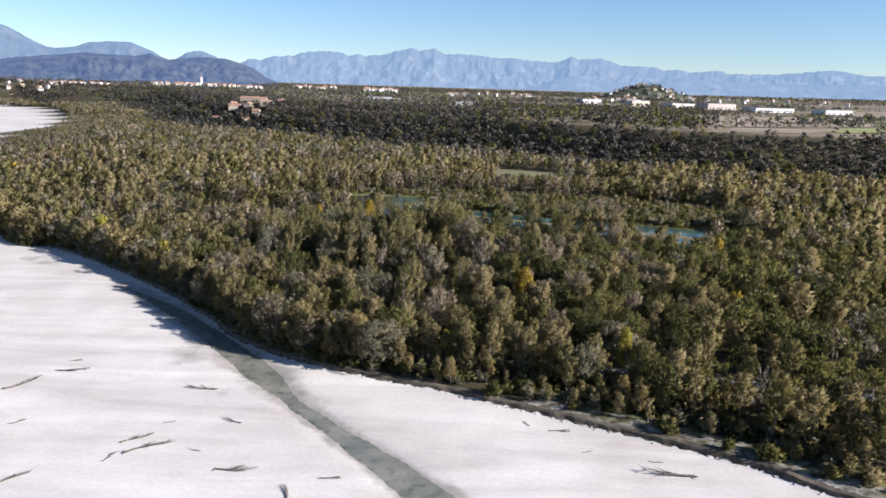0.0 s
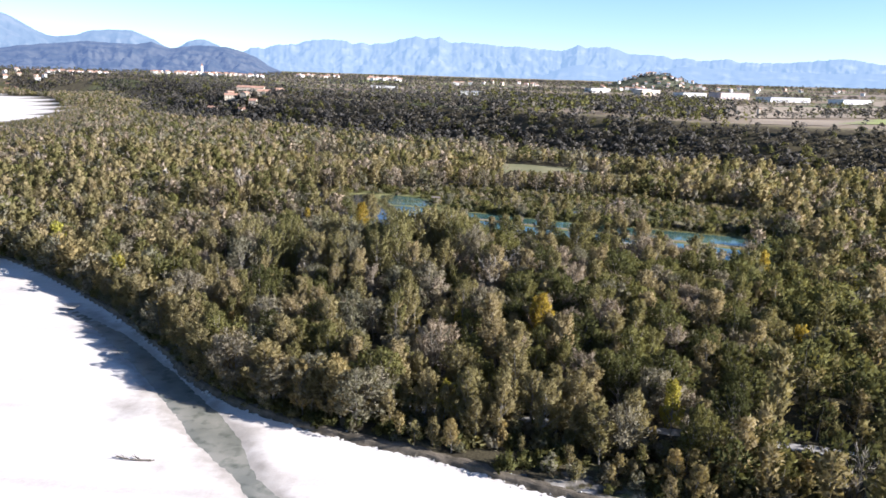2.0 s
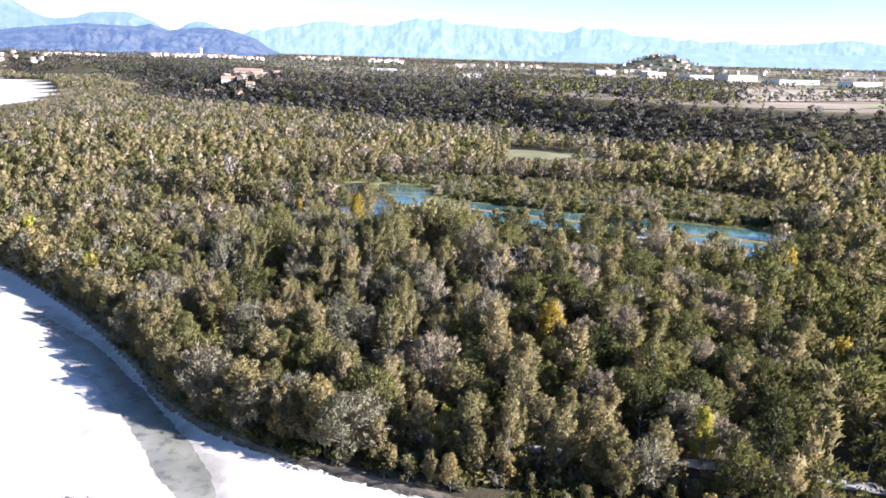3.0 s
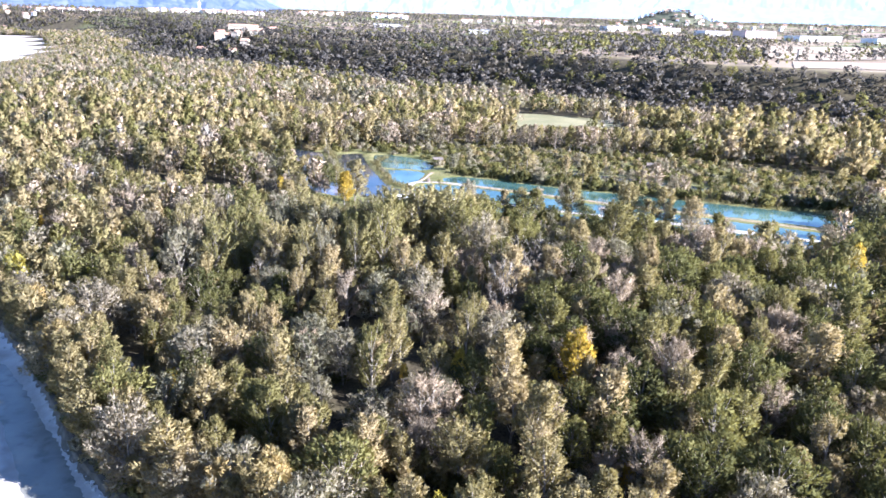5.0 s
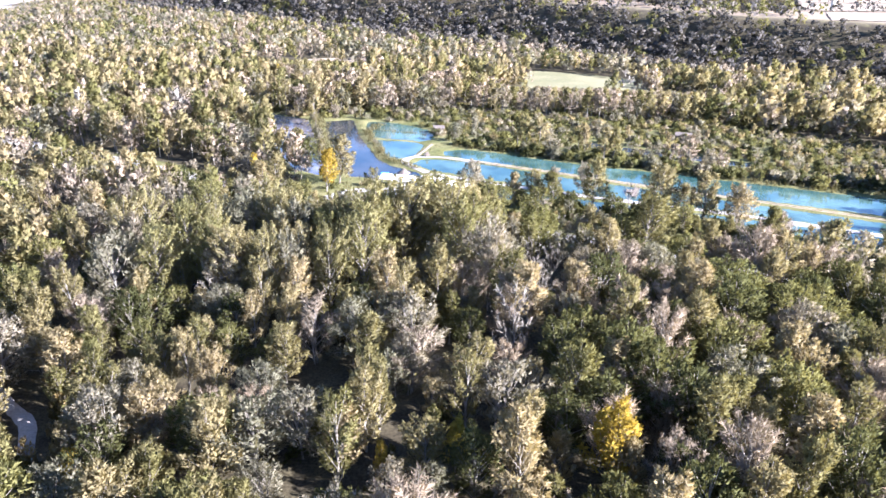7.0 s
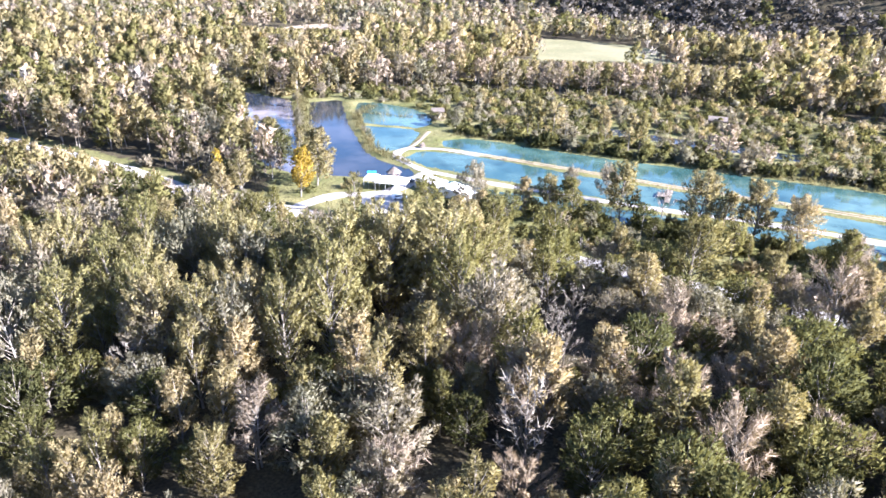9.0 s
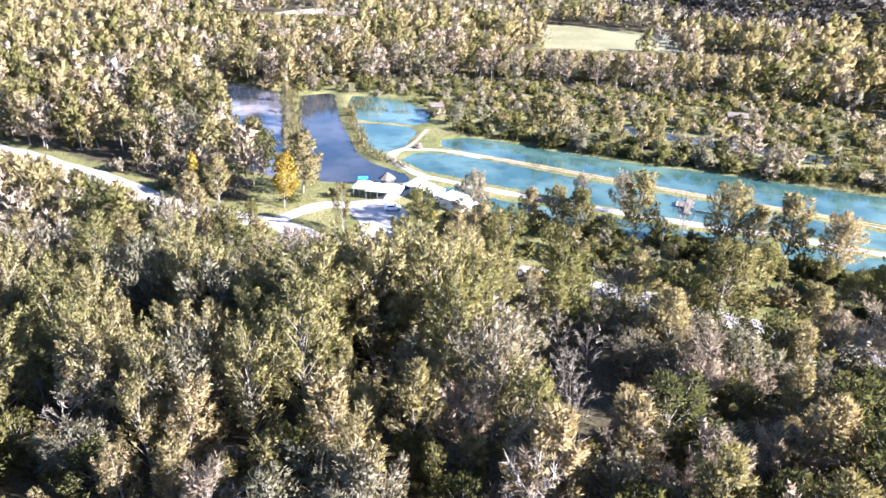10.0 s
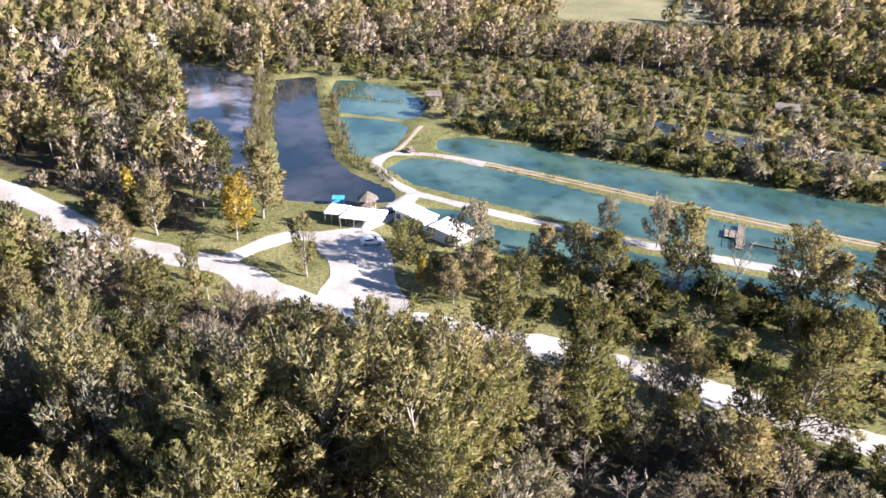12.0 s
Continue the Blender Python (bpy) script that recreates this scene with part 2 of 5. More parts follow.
# ---- the plan: lines of the river bank, the scarp, the ponds and the roads, in metres ----
BANK = [(5200, -2600), (900, -380), (400, -80), (200, 40), (120, 98), (79, 131), (65, 143), (52, 151), (39, 158), (21, 167.5), (0.5, 178), (-19, 186), (-40.6, 197),
        (-59, 212), (-75.5, 233), (-97.5, 258), (-133, 293), (-172, 325), (-211, 348), (-330, 520), (-480, 760), (-572, 963), (-606, 1164), (-760, 1500), (-960, 1850), (-1500, 2050), (-2600, 2300), (-5200, 2500)]
SCARP = [(5200, 100), (700, 470), (430, 535), (250, 590), (140, 660), (0, 800), (-170, 920), (-340, 1060), (-480, 1230), (-590, 1520), (-800, 1900), (-1500, 2150), (-2600, 2420), (-5200, 2650)]
BROOK_LINE = [(420, -330), (160, -80), (60, 40), (22, 98), (-0.5, 126.5), (-14.5, 144), (-35, 168), (-44, 182), (-56, 198.5), (-72, 219), (-93, 243.5), (-120, 269)]
BROOK_HALF = [7, 7, 6.2, 5.2, 4.6, 3.6, 2.4, 4.2, 4.6, 4.0, 3.0, 1.0]
LAKE_WEST = [(-94, 488), (-76, 480), (-67.3, 476), (-56.3, 438), (-46, 402), (-43, 385), (-53, 392), (-64, 415), (-77, 446)]
LAKE_MID = [(-56.4, 472), (-47, 477), (-38.5, 441), (-28, 408), (-22, 399), (-11.7, 391), (-11.2, 386.6), (-22, 384.8), (-33, 384.9), (-41, 413), (-50.2, 439)]
POND_A = [(-38.2, 474), (-30.5, 474), (-19, 468), (-9.8, 458), (-9.2, 445), (-12.8, 440.5), (-32.4, 444), (-35.4, 452)]
POND_B = [(-31.2, 439), (-15.5, 436.7), (-12.6, 432.4), (-14.7, 416.5), (-19.6, 411), (-23.4, 413), (-27.8, 424)]
POND_C = [(-2.7, 423.7), (4.7, 427), (15, 424), (29, 417), (54.4, 407), (71, 402.5), (96, 394), (150, 375), (143, 358), (89, 378), (72.4, 384), (51.5, 394), (27.7, 405), (7.8, 413), (-1.4, 418)]
POND_D = [(-12.8, 404), (-9.6, 410.6), (1, 409.4), (14.5, 404), (38.7, 391), (60.3, 382), (79.6, 373.5), (86, 371), (130, 352), (126, 344), (82, 363), (66, 366), (47, 372.5), (32.3, 379), (20, 384.4), (5.6, 391), (-6, 396.3)]
POND_E = [(-4.2, 382.8), (2.3, 382.4), (11.6, 375.6), (20.5, 372.8), (35, 368), (49, 363.4), (63.6, 358.6), (78.5, 355), (120, 341), (116, 334), (75.6, 348.6), (61.4, 352.5), (43.3, 356.6), (29, 361), (13.7, 366), (2.6, 375)]
CANAL = [(52.5, 441), (65, 435.6), (78, 429.6), (110, 416), (112, 421), (80, 435.3), (66.4, 441), (55.3, 447)]
MEADOW_PATCH = [(40, 585), (58, 562), (90, 570), (112, 590), (120, 622), (85, 650), (45, 655)]
ROAD_MAIN = [(-190, 430), (-130, 402), (-84, 377.6), (-74.6, 370.7), (-60.6, 362.5), (-48, 358), (-36, 354.5), (-27.8, 348), (-18.3, 344), (-5, 340.3), (4, 339.6), (15.6, 336.3), (25.6, 333), (33.5, 330.4),
             (44, 325.3), (50.6, 322), (61.5, 317), (90, 303), (140, 285)]
ROAD_LOOP = [(-38, 356), (-34, 362), (-27.8, 367.6), (-19, 368.5), (-12, 377), (-6.3, 389)]
ROAD_DIKE = [(-6.3, 390), (2, 386.3), (14, 380.7), (25, 376.8), (36, 372.5), (51, 367.2), (65, 363), (80, 358.5), (124, 341)]
PATH_UP = [(-6.3, 390), (-12.4, 396.8), (-16.5, 404), (-16.2, 409.4), (-13.6, 413)]
PATH_NORTH = [(-14, 412.5), (-11.5, 419.7), (-8.4, 434)]
DIKE_TRACK = [(-13.2, 413.5), (1, 412), (27.4, 401), (61.3, 385.6), (88, 374.6), (135, 354)]
ROAD_BANK = [(-57, 226), (-48, 219), (-36, 210), (-21.6, 203), (8.5, 195), (40, 191), (54, 188), (74, 183), (110, 172), (150, 150)]
TRACK_WEST = [(-57, 226), (-65, 244), (-71, 250), (-79, 257), (-110, 285), (-150, 318)]
LOT = [(-23, 369), (-17, 371), (-12.5, 370), (-8.8, 362), (-6.8, 352), (-2.5, 342), (-7, 340.3), (-15.5, 342.8), (-18, 347), (-17, 353), (-18.5, 359), (-21.5, 363.5)]
SAND_PATCH = [(-128, 646), (-104, 688), (-69, 700), (-71, 674), (-110, 636)]
WATERS = [LAKE_WEST, LAKE_MID, POND_A, POND_B, POND_C, POND_D, POND_E, CANAL]
WATER_Z = 6.65
YARD_OPEN = [(-48, 350), (-36, 345), (-4, 335), (30, 326), (66, 312), (84, 326), (92, 350), (140, 335), (150, 385), (98, 402), (60, 415), (30, 432), (-5, 450), (-10, 480), (-50, 485), (-66, 480), (-46, 385)]
SCRUB = [(-12, 442), (30, 436), (60, 420), (100, 404), (160, 384), (220, 400), (160, 470), (100, 492), (50, 500), (0, 506), (-40, 496), (-66, 486), (-48, 479), (-16, 474)]
THICKET = [(13, 363), (30, 358.5), (45, 354), (62, 349.5), (82, 345), (118, 332), (118, 312), (82, 327), (62, 331), (45, 338), (28, 343), (13, 347), (-2, 348), (-2, 356)]


def smooth01(v):
    v = np.clip(v, 0, 1)
    return v * v * (3 - 2 * v)


def line_distance(x, y, line, signed=False, along=None):
    """Distance to a line; signed: positive on its right-hand side. along: a value a point, also carried to the nearest place."""
    best, side, carried_value = np.full(x.shape, 1e12), np.ones(x.shape), np.zeros(x.shape)
    for k, ((ax, ay), (bx, by)) in enumerate(zip(line[:-1], line[1:])):
        ux, uy = bx - ax, by - ay
        s = np.clip(((x - ax) * ux + (y - ay) * uy) / (ux * ux + uy * uy), 0, 1)
        d = (x - ax - s * ux) ** 2 + (y - ay - s * uy) ** 2
        near = d < best
        best = np.where(near, d, best)
        side = np.where(near, np.sign(uy * (x - ax) - ux * (y - ay)), side)
        if along:
            carried_value = np.where(near, along[k] + s * (along[k + 1] - along[k]), carried_value)
    best = np.sqrt(best)
    return (best * side if signed else best, carried_value) if along else (best * side if signed else best)


def area_distance(x, y, poly):
    """Distance to the edge of an area, negative inside it."""
    inside = np.zeros(x.shape, bool)
    for (ax, ay), (bx, by) in zip(poly, poly[1:] + poly[:1]):
        if ay != by:
            inside ^= ((ay > y) != (by > y)) & (x < (bx - ax) * (y - ay) / (by - ay) + ax)
    d = line_distance(x, y, poly + poly[:1])
    return np.where(inside, -d, d)


def waves(x, y, size, seed=0.0):
    """A smooth pseudo-random field between -1 and 1."""
    total = np.zeros(x.shape)
    for k in range(5):
        a = seed * 1.7 + k * 2.4
        w = (1 + 0.45 * k) / size * 6.28
        total += np.sin(w * (x * math.cos(a) + y * math.sin(a)) + 3.1 * k + seed + 1.3 * np.sin(0.6 * w * (x * math.sin(a) - y * math.cos(a)) + seed)) / (1 + 0.35 * k)
    return total / 2.6


def ground_z(x, y):
    """Height of the ground: river bed, bank, wooded plain, pond dikes, scarp and the terrace above it."""
    x, y = np.asarray(x, float), np.asarray(y, float)
    bank = line_distance(x, y, BANK, True)
    scarp = line_distance(x, y, SCARP, True)
    step = smooth01((bank + 0.6) / 2.2)
    bed = 0.1 * waves(x, y, 38) + 0.06 * waves(x, y, 13, 2) - 0.02 * np.clip(-bank - 150, 0, 40) / 40
    brook, half = line_distance(x, y, BROOK_LINE, False, BROOK_HALF)
    bed = bed - 0.75 * smooth01((half + 2.5 - brook) / 5.0)
    plain = 1.3 + 5.7 * smooth01(bank / 115) + 0.25 * waves(x, y, 45, 1) * smooth01((bank - 4) / 30) * smooth01((330 - y) / 20)
    edge = np.full(x.shape, 99.0)
    for poly in WATERS:
        edge = np.minimum(edge, area_distance(x, y, poly) - 0.9)
    plain = np.where(edge < 30, plain + (7.0 - plain) * smooth01((30 - edge) / 25), plain)
    plain = np.where(edge < 3, WATER_Z + np.clip(edge * 0.45, -1.0, 0.35), plain)
    rise = smooth01(scarp / 95)
    top = 44 + 1.2 * waves(x, y, 420, 3) + 42 * smooth01((np.hypot(x, y) - 1300) / 3200)
    z = bed + (plain - bed) * step
    return z + (top + 2.5 * waves(x, y, 70, 4) * (1 - rise) - z) * rise


NEAR_X, NEAR_Y = np.arange(-262.0, 263.0), np.arange(60.0, 561.0)
NEAR_Z = ground_z(*np.meshgrid(NEAR_X, NEAR_Y))


def height(x, y):
    """The ground's height at one place; near the ponds and the bank from a table of it."""
    if -262 < x < 261 and 60 < y < 559:
        i, j = int(x + 262), int(y - 60)
        u, v = x + 262 - i, y - 60 - j
        return float((NEAR_Z[j, i] * (1 - u) + NEAR_Z[j, i + 1] * u) * (1 - v) + (NEAR_Z[j + 1, i] * (1 - u) + NEAR_Z[j + 1, i + 1] * u) * v)
    return float(ground_z(np.array([x]), np.array([y]))[0])


# ---- mesh helpers ----
def raw_mesh(name, verts, faces, material, tint=None, smooth=False):
    """A mesh from arrays of points and of triangles or quads."""
    verts, faces = np.asarray(verts, np.float32), np.asarray(faces, np.int32)
    me = bpy.data.meshes.new(name)
    k = faces.shape[1]
    me.vertices.add(len(verts)), me.loops.add(faces.size), me.polygons.add(len(faces))
    me.vertices.foreach_set("co", verts.ravel())
    me.loops.foreach_set("vertex_index", faces.ravel())
    me.polygons.foreach_set("loop_start", np.arange(len(faces), dtype=np.int32) * k)
    me.polygons.foreach_set("use_smooth", np.full(len(faces), smooth))
    me.update(calc_edges=True)
    me.materials.append(material)
    if tint is not None:
        me.attributes.new("tint", "FLOAT", "POINT").data.foreach_set("value", np.asarray(tint, np.float32))
    return me


def part(name, bm, material, parent=None, label=""):
    """Links a bmesh, or a ready mesh, as one object under a thing or a part."""
    me = bm
    if isinstance(bm, bmesh.types.BMesh):
        me = bpy.data.meshes.new(name)
        bm.to_mesh(me)
        bm.free()
        me.materials.append(material)
    ob = new(name, me)
    ob.parent = parent
    return tagged(ob, label)


def thing(name, x, y, turn, label, category, group="", z=None):
    """An Empty on the ground, to hold the parts of a thing."""
    ob = new(name)
    ob.empty_display_size = 0.5
    ob.matrix_world = pose(x, y, height(x, y) if z is None else z, 0, 0, turn)
    return tagged(ob, label, category, group)


def slab(bm, x0, x1, y0, y1, z0, z1, soft=0.0):
    """Adds a box to a bmesh, its edges rounded by soft."""
    made = bmesh.ops.create_cube(bm, size=1, matrix=Matrix.LocRotScale(((x0 + x1) / 2, (y0 + y1) / 2, (z0 + z1) / 2), None, (x1 - x0, y1 - y0, z1 - z0)))
    if soft:
        bmesh.ops.bevel(bm, geom=list({e for v in made["verts"] for e in v.link_edges}), offset=soft, segments=2, affect="EDGES")
    return bm


def box(*sizes, soft=0.0):
    return slab(bmesh.new(), *sizes, soft=soft)


def bar(bm, a, b, r0, r1, sides=6):
    """Adds a tapered round bar from a to b to a bmesh."""
    a, b = Vector(a), Vector(b)
    m = Matrix.Translation((a + b) / 2) @ (b - a).to_track_quat("Z", "Y").to_matrix().to_4x4()
    bmesh.ops.create_cone(bm, cap_ends=True, segments=sides, radius1=r0, radius2=r1, depth=(b - a).length, matrix=m)
    return bm


def glide(line, step):
    """The line as a smooth curve, with points about step apart."""
    p = [Vector(q) for q in line]
    p = [2 * p[0] - p[1]] + p + [2 * p[-1] - p[-2]]
    out = []
    for a, b, c, d in zip(p, p[1:], p[2:], p[3:]):
        n = max(1, round((c - b).length / step))
        for k in range(n):
            t = k / n
            out.append(0.5 * (2 * b + (c - a) * t + (2 * a - 5 * b + 4 * c - d) * t * t + (3 * b - a - 3 * c + d) * t ** 3))
    return out + [p[-2]]


def ribbon(name, line, width, material, lift=0.1, label="", category="road", ragged=0.35, kind="structure"):
    """A road laid on the ground along a line, with uneven edges."""
    pts = glide(line, 1.5)
    verts, faces, across = [], [], 6
    for k, p in enumerate(pts):
        d = (pts[min(k + 1, len(pts) - 1)] - pts[max(k - 1, 0)]).normalized()
        side = Vector((d.y, -d.x))
        w = width * (1 + 0.12 * math.sin(k * 0.37 + width) + 0.06 * math.sin(k * 0.91)) / 2
        for j in range(across + 1):
            u = j / across * 2 - 1
            rag = ragged * (random.random() - 0.5) if j in (0, across) else 0
            q = p + side * (w * u + rag)
            verts.append((q.x, q.y, lift * (1 - 1.6 * max(0, abs(u) - 0.7) / 0.3)))
    verts = np.array(verts)
    verts[:, 2] += ground_z(verts[:, 0], verts[:, 1])
    for k in range(len(pts) - 1):
        for j in range(across):
            a = k * (across + 1) + j
            faces.append((a, a + 1, a + across + 2, a + across + 1))
    return tagged(new(name, raw_mesh(name, verts, faces, material, smooth=True)), label, category, kind=kind)


def sheet(name, poly, z, material, label, category, grow=0.0, step=2.5, kind="structure", drape=False):
    """A flat or draped area, a little larger than its outline by grow."""
    ring = glide(poly + poly[:1], step)[:-1]
    if grow:
        turned = sum(a.x * b.y - b.x * a.y for a, b in zip(ring, ring[1:] + ring[:1])) > 0
        n = len(ring)
        out = []
        for k in range(n):
            d = (ring[(k + 1) % n] - ring[k - 1]).normalized()
            out.append(ring[k] + Vector((d.y, -d.x)) * (grow if turned else -grow))
        ring = out
    bm = bmesh.new()
    f = bm.faces.new([bm.verts.new((p.x, p.y, z)) for p in ring])
    if f.normal.z < 0 or f.calc_area() and sum(a.x * b.y - b.x * a.y for a, b in zip(ring, ring[1:] + ring[:1])) < 0:
        f.normal_flip()
    bmesh.ops.triangulate(bm, faces=bm.faces[:])
    if drape:
        for cut in range(drape):
            bmesh.ops.subdivide_edges(bm, edges=[e for e in bm.edges if e.calc_length() > 6], cuts=1)
            bmesh.ops.triangulate(bm, faces=bm.faces[:])
        for v in bm.verts:
            v.co.z = height(v.co.x, v.co.y) + z
    return tagged(part(name, bm, material), label, category, kind=kind)

# ---- the ground, one sheet to the horizon ----
def stretch(start, stop, first, rate):
    """Steps that widen from start to stop."""
    out, step = [], first
    sign = 1 if stop > start else -1
    v = start
    while sign * (stop - v) > step:
        v += sign * step
        out.append(v)
        step *= rate
    return out + [stop]


def build_ground():
    xs = sorted(stretch(-262, -5000, 5, 1.16) + list(np.arange(-262, -112, 3)) + list(np.arange(-112, 152, 2.2)) + list(np.arange(152, 262, 4)) + [262] + stretch(262, 5000, 5, 1.2))
    ys = sorted(stretch(60, -4900, 4, 1.25) + list(np.arange(60, 205, 1.9)) + list(np.arange(205, 330, 2.8)) + list(np.arange(330, 492, 2.0)) + list(np.arange(492, 700, 4)) + [700] + stretch(700, 4900, 6, 1.08))
    gx, gy = np.meshgrid(xs, ys)
    x, y = gx.ravel(), gy.ravel()
    z = ground_z(x, y)
    nx, ny = len(xs), len(ys)
    a = (np.arange(ny - 1)[:, None] * nx + np.arange(nx - 1)[None, :]).ravel()
    me = raw_mesh("ground", np.stack([x, y, z], 1), np.stack([a, a + 1, a + nx + 1, a + nx], 1), GROUND, smooth=True)
    bank = line_distance(x, y, BANK, True)
    scarp = line_distance(x, y, SCARP, True)
    brook, half = line_distance(x, y, BROOK_LINE, False, BROOK_HALF)
    damp = np.maximum(smooth01((half + 3.5 - brook) / 5), 0.62 * smooth01((half + 9 - brook) / 9) * smooth01((y - 150) / 30))
    old_pools = [((-72, 196), 9, 5), ((-167, 303), 14, 6), ((-55, 173), 5, 2.5)]
    for (px, py), rx, ry in old_pools:
        u, v = (x - px) * 0.8 - (y - py) * 0.6, (x - px) * 0.6 + (y - py) * 0.8
        damp = np.maximum(damp, 0.5 * smooth01(1.6 - np.hypot(u / rx, v / ry)))
    edge = np.full(x.shape, 99.0)
    for poly in WATERS:
        edge = np.minimum(edge, area_distance(x, y, poly))
    roads = np.minimum(line_distance(x, y, ROAD_MAIN), area_distance(x, y, LOT))
    grass = np.maximum(smooth01((9 - edge) / 4), smooth01((9 - roads) / 4))
    grass = np.maximum(grass, smooth01((6 - area_distance(x, y, MEADOW_PATCH)) / 6))
    grass = np.maximum(grass, smooth01((scarp - 70) / 40))
    grass = np.maximum(grass, 0.5 * smooth01((10 - np.abs(bank - 8)) / 6) * smooth01((x - 15) / 25))
    grass = np.maximum(grass, 0.8 * smooth01(1 - area_distance(x, y, YARD_OPEN) / 6))
    grass = np.maximum(grass, 0.6 * smooth01(1 - area_distance(x, y, SCRUB) / 6))
    farm = smooth01((scarp - 78) / 25)
    for name, values in (("farm", farm), ("gravel", np.maximum(smooth01((0.9 - bank) / 1.6), 0.37 * smooth01((11 - bank) / 5) * smooth01((x - 6) / 20))), ("damp", damp), ("grass", grass)):
        me.attributes.new(name, "FLOAT", "POINT").data.foreach_set("value", values.astype(np.float32))
    tagged(new("ground", me), "pale gravel river bed, wooded plain and farmed terrace", "ground", kind="structure")


build_ground()

# ---- waters ----
sheet("river_water", [(p[0] + q, p[1] + r) for p, q, r in [(BROOK_LINE[k], 9, 5) for k in range(12)]] + [(BROOK_LINE[k][0] - 10, BROOK_LINE[k][1] - 6) for k in range(11, -1, -1)],
      -0.45, BROOK, "shallow grey-green brook winding over the gravel bed", "brook")
for nm, poly, mat, text in (("lake_west", LAKE_WEST, PURPLELAKE, "dark blue lake with pale purple patches"), ("lake_middle", LAKE_MID, LAKE, "dark blue curved lake beside the reed spit"),
                            ("pond_north", POND_A, POND, "small turquoise fish pond with a reed bar"), ("pond_round", POND_B, POND, "rounded turquoise fish pond inside the dike"),
                            ("pond_long", POND_C, POND, "long turquoise fish pond along the grassy dike"), ("pond_middle", POND_D, POND, "long turquoise fish pond with a timber jetty"),
                            ("pond_shaded", POND_E, POND, "narrow shaded fish pond below the white track"), ("canal", CANAL, LAKE, "still dark ditch between grassy banks")):
    sheet(nm, poly, WATER_Z, mat, text, "water", 2.4)

# ---- roads, yard and meadows ----
ribbon("road_main", ROAD_MAIN, 6.8, ROADSTONE, 0.1, "white limestone gravel road through the wood")
ribbon("road_loop", ROAD_LOOP, 4.6, ROADSTONE, 0.1, "white gravel loop round the grass island")
ribbon("road_dike", ROAD_DIKE, 3.0, ROADSTONE, 0.09, "narrow white gravel track on the pond dike")
ribbon("path_dike", PATH_UP, 3.0, ROADSTONE, 0.09, "white gravel path curving between the ponds")
for off in (-0.75, 0.75):
    ribbon("track_dike", [(x + 0.4 * off, y + 0.92 * off) for x, y in DIKE_TRACK], 0.75, STUBBLE, 0.07, "pale worn wheel track along the grassy dike", ragged=0.3)
ribbon("path_north", PATH_NORTH, 1.6, STUBBLE, 0.07, "pale worn path between the round pond and the dike")
ribbon("path_fork", [(-14, 412.6), (-6, 413.4), (1, 412), (9, 408.6)], 2.4, ROADSTONE, 0.08, "white gravel fork at the end of the dike")
ribbon("road_bank", ROAD_BANK, 3.2, ROADSTONE, 0.12, "pale gravel road behind the bank trees")
ribbon("track_west", TRACK_WEST, 2.8, ROADSTONE, 0.12, "pale gravel track at the wood's edge")
sheet("yard", LOT, 0.075, ROADSTONE, "white gravel parking yard beside the pavilions", "yard", 0.8, 2.0, drape=2)
sheet("meadow", MEADOW_PATCH, 0.15, DRYMEADOW, "dry green meadow in the wood", "meadow", 0, 6, drape=3)
sheet("sand_clearing", SAND_PATCH, 0.2, STUBBLE, "bare sandy clearing among grey trees", "clearing", 0, 8, drape=3)

# ---- fields on the terrace ----
FIELDS = [((255, 690), (330, 690), (440, 830), (300, 800), STUBBLE), ((345, 735), (470, 765), (560, 900), (470, 880), MEADOW), ((300, 815), (520, 930), (640, 1120), (330, 980), STUBBLE),
          ((330, 1000), (650, 1150), (760, 1400), (380, 1240), STUBBLE), ((640, 900), (900, 1050), (1000, 1300), (760, 1220), SOIL), ((190, 1190), (330, 1200), (350, 1290), (200, 1270), STUBBLE),
          ((-10, 930), (50, 930), (60, 1010), (-15, 1000), STUBBLE), ((-260, 1380), (-150, 1400), (-160, 1560), (-280, 1540), STUBBLE),
          ((-120, 1500), (120, 1540), (100, 1680), (-130, 1640), SOIL), ((-560, 1500), (-420, 1520), (-430, 1620), (-570, 1600), STUBBLE),
          ((820, 1500), (1300, 1700), (1500, 2100), (900, 1800), STUBBLE), ((900, 1350), (1250, 1500), (1350, 1650), (1000, 1500), SOIL), ((300, 1500), (560, 1560), (600, 1700), (320, 1640), MEADOW),
          ((1000, 2000), (1600, 2300), (1700, 2600), (1050, 2250), SOIL), ((-330, 1800), (-60, 1820), (-80, 1960), (-350, 1930), STUBBLE),
          ((-255, 1285), (-160, 1285), (-150, 1360), (-260, 1360), STUBBLE), ((-110, 2050), (200, 2080), (210, 2210), (-110, 2180), STUBBLE), ((150, 1690), (420, 1750), (430, 1870), (150, 1810), SOIL), ((-610, 2140), (-350, 2170), (-350, 2310), (-620, 2270), STUBBLE),
          ((200, 2350), (520, 2400), (530, 2580), (200, 2500), STUBBLE), ((-330, 2350), (0, 2380), (0, 2520), (-340, 2490), MEADOW)]
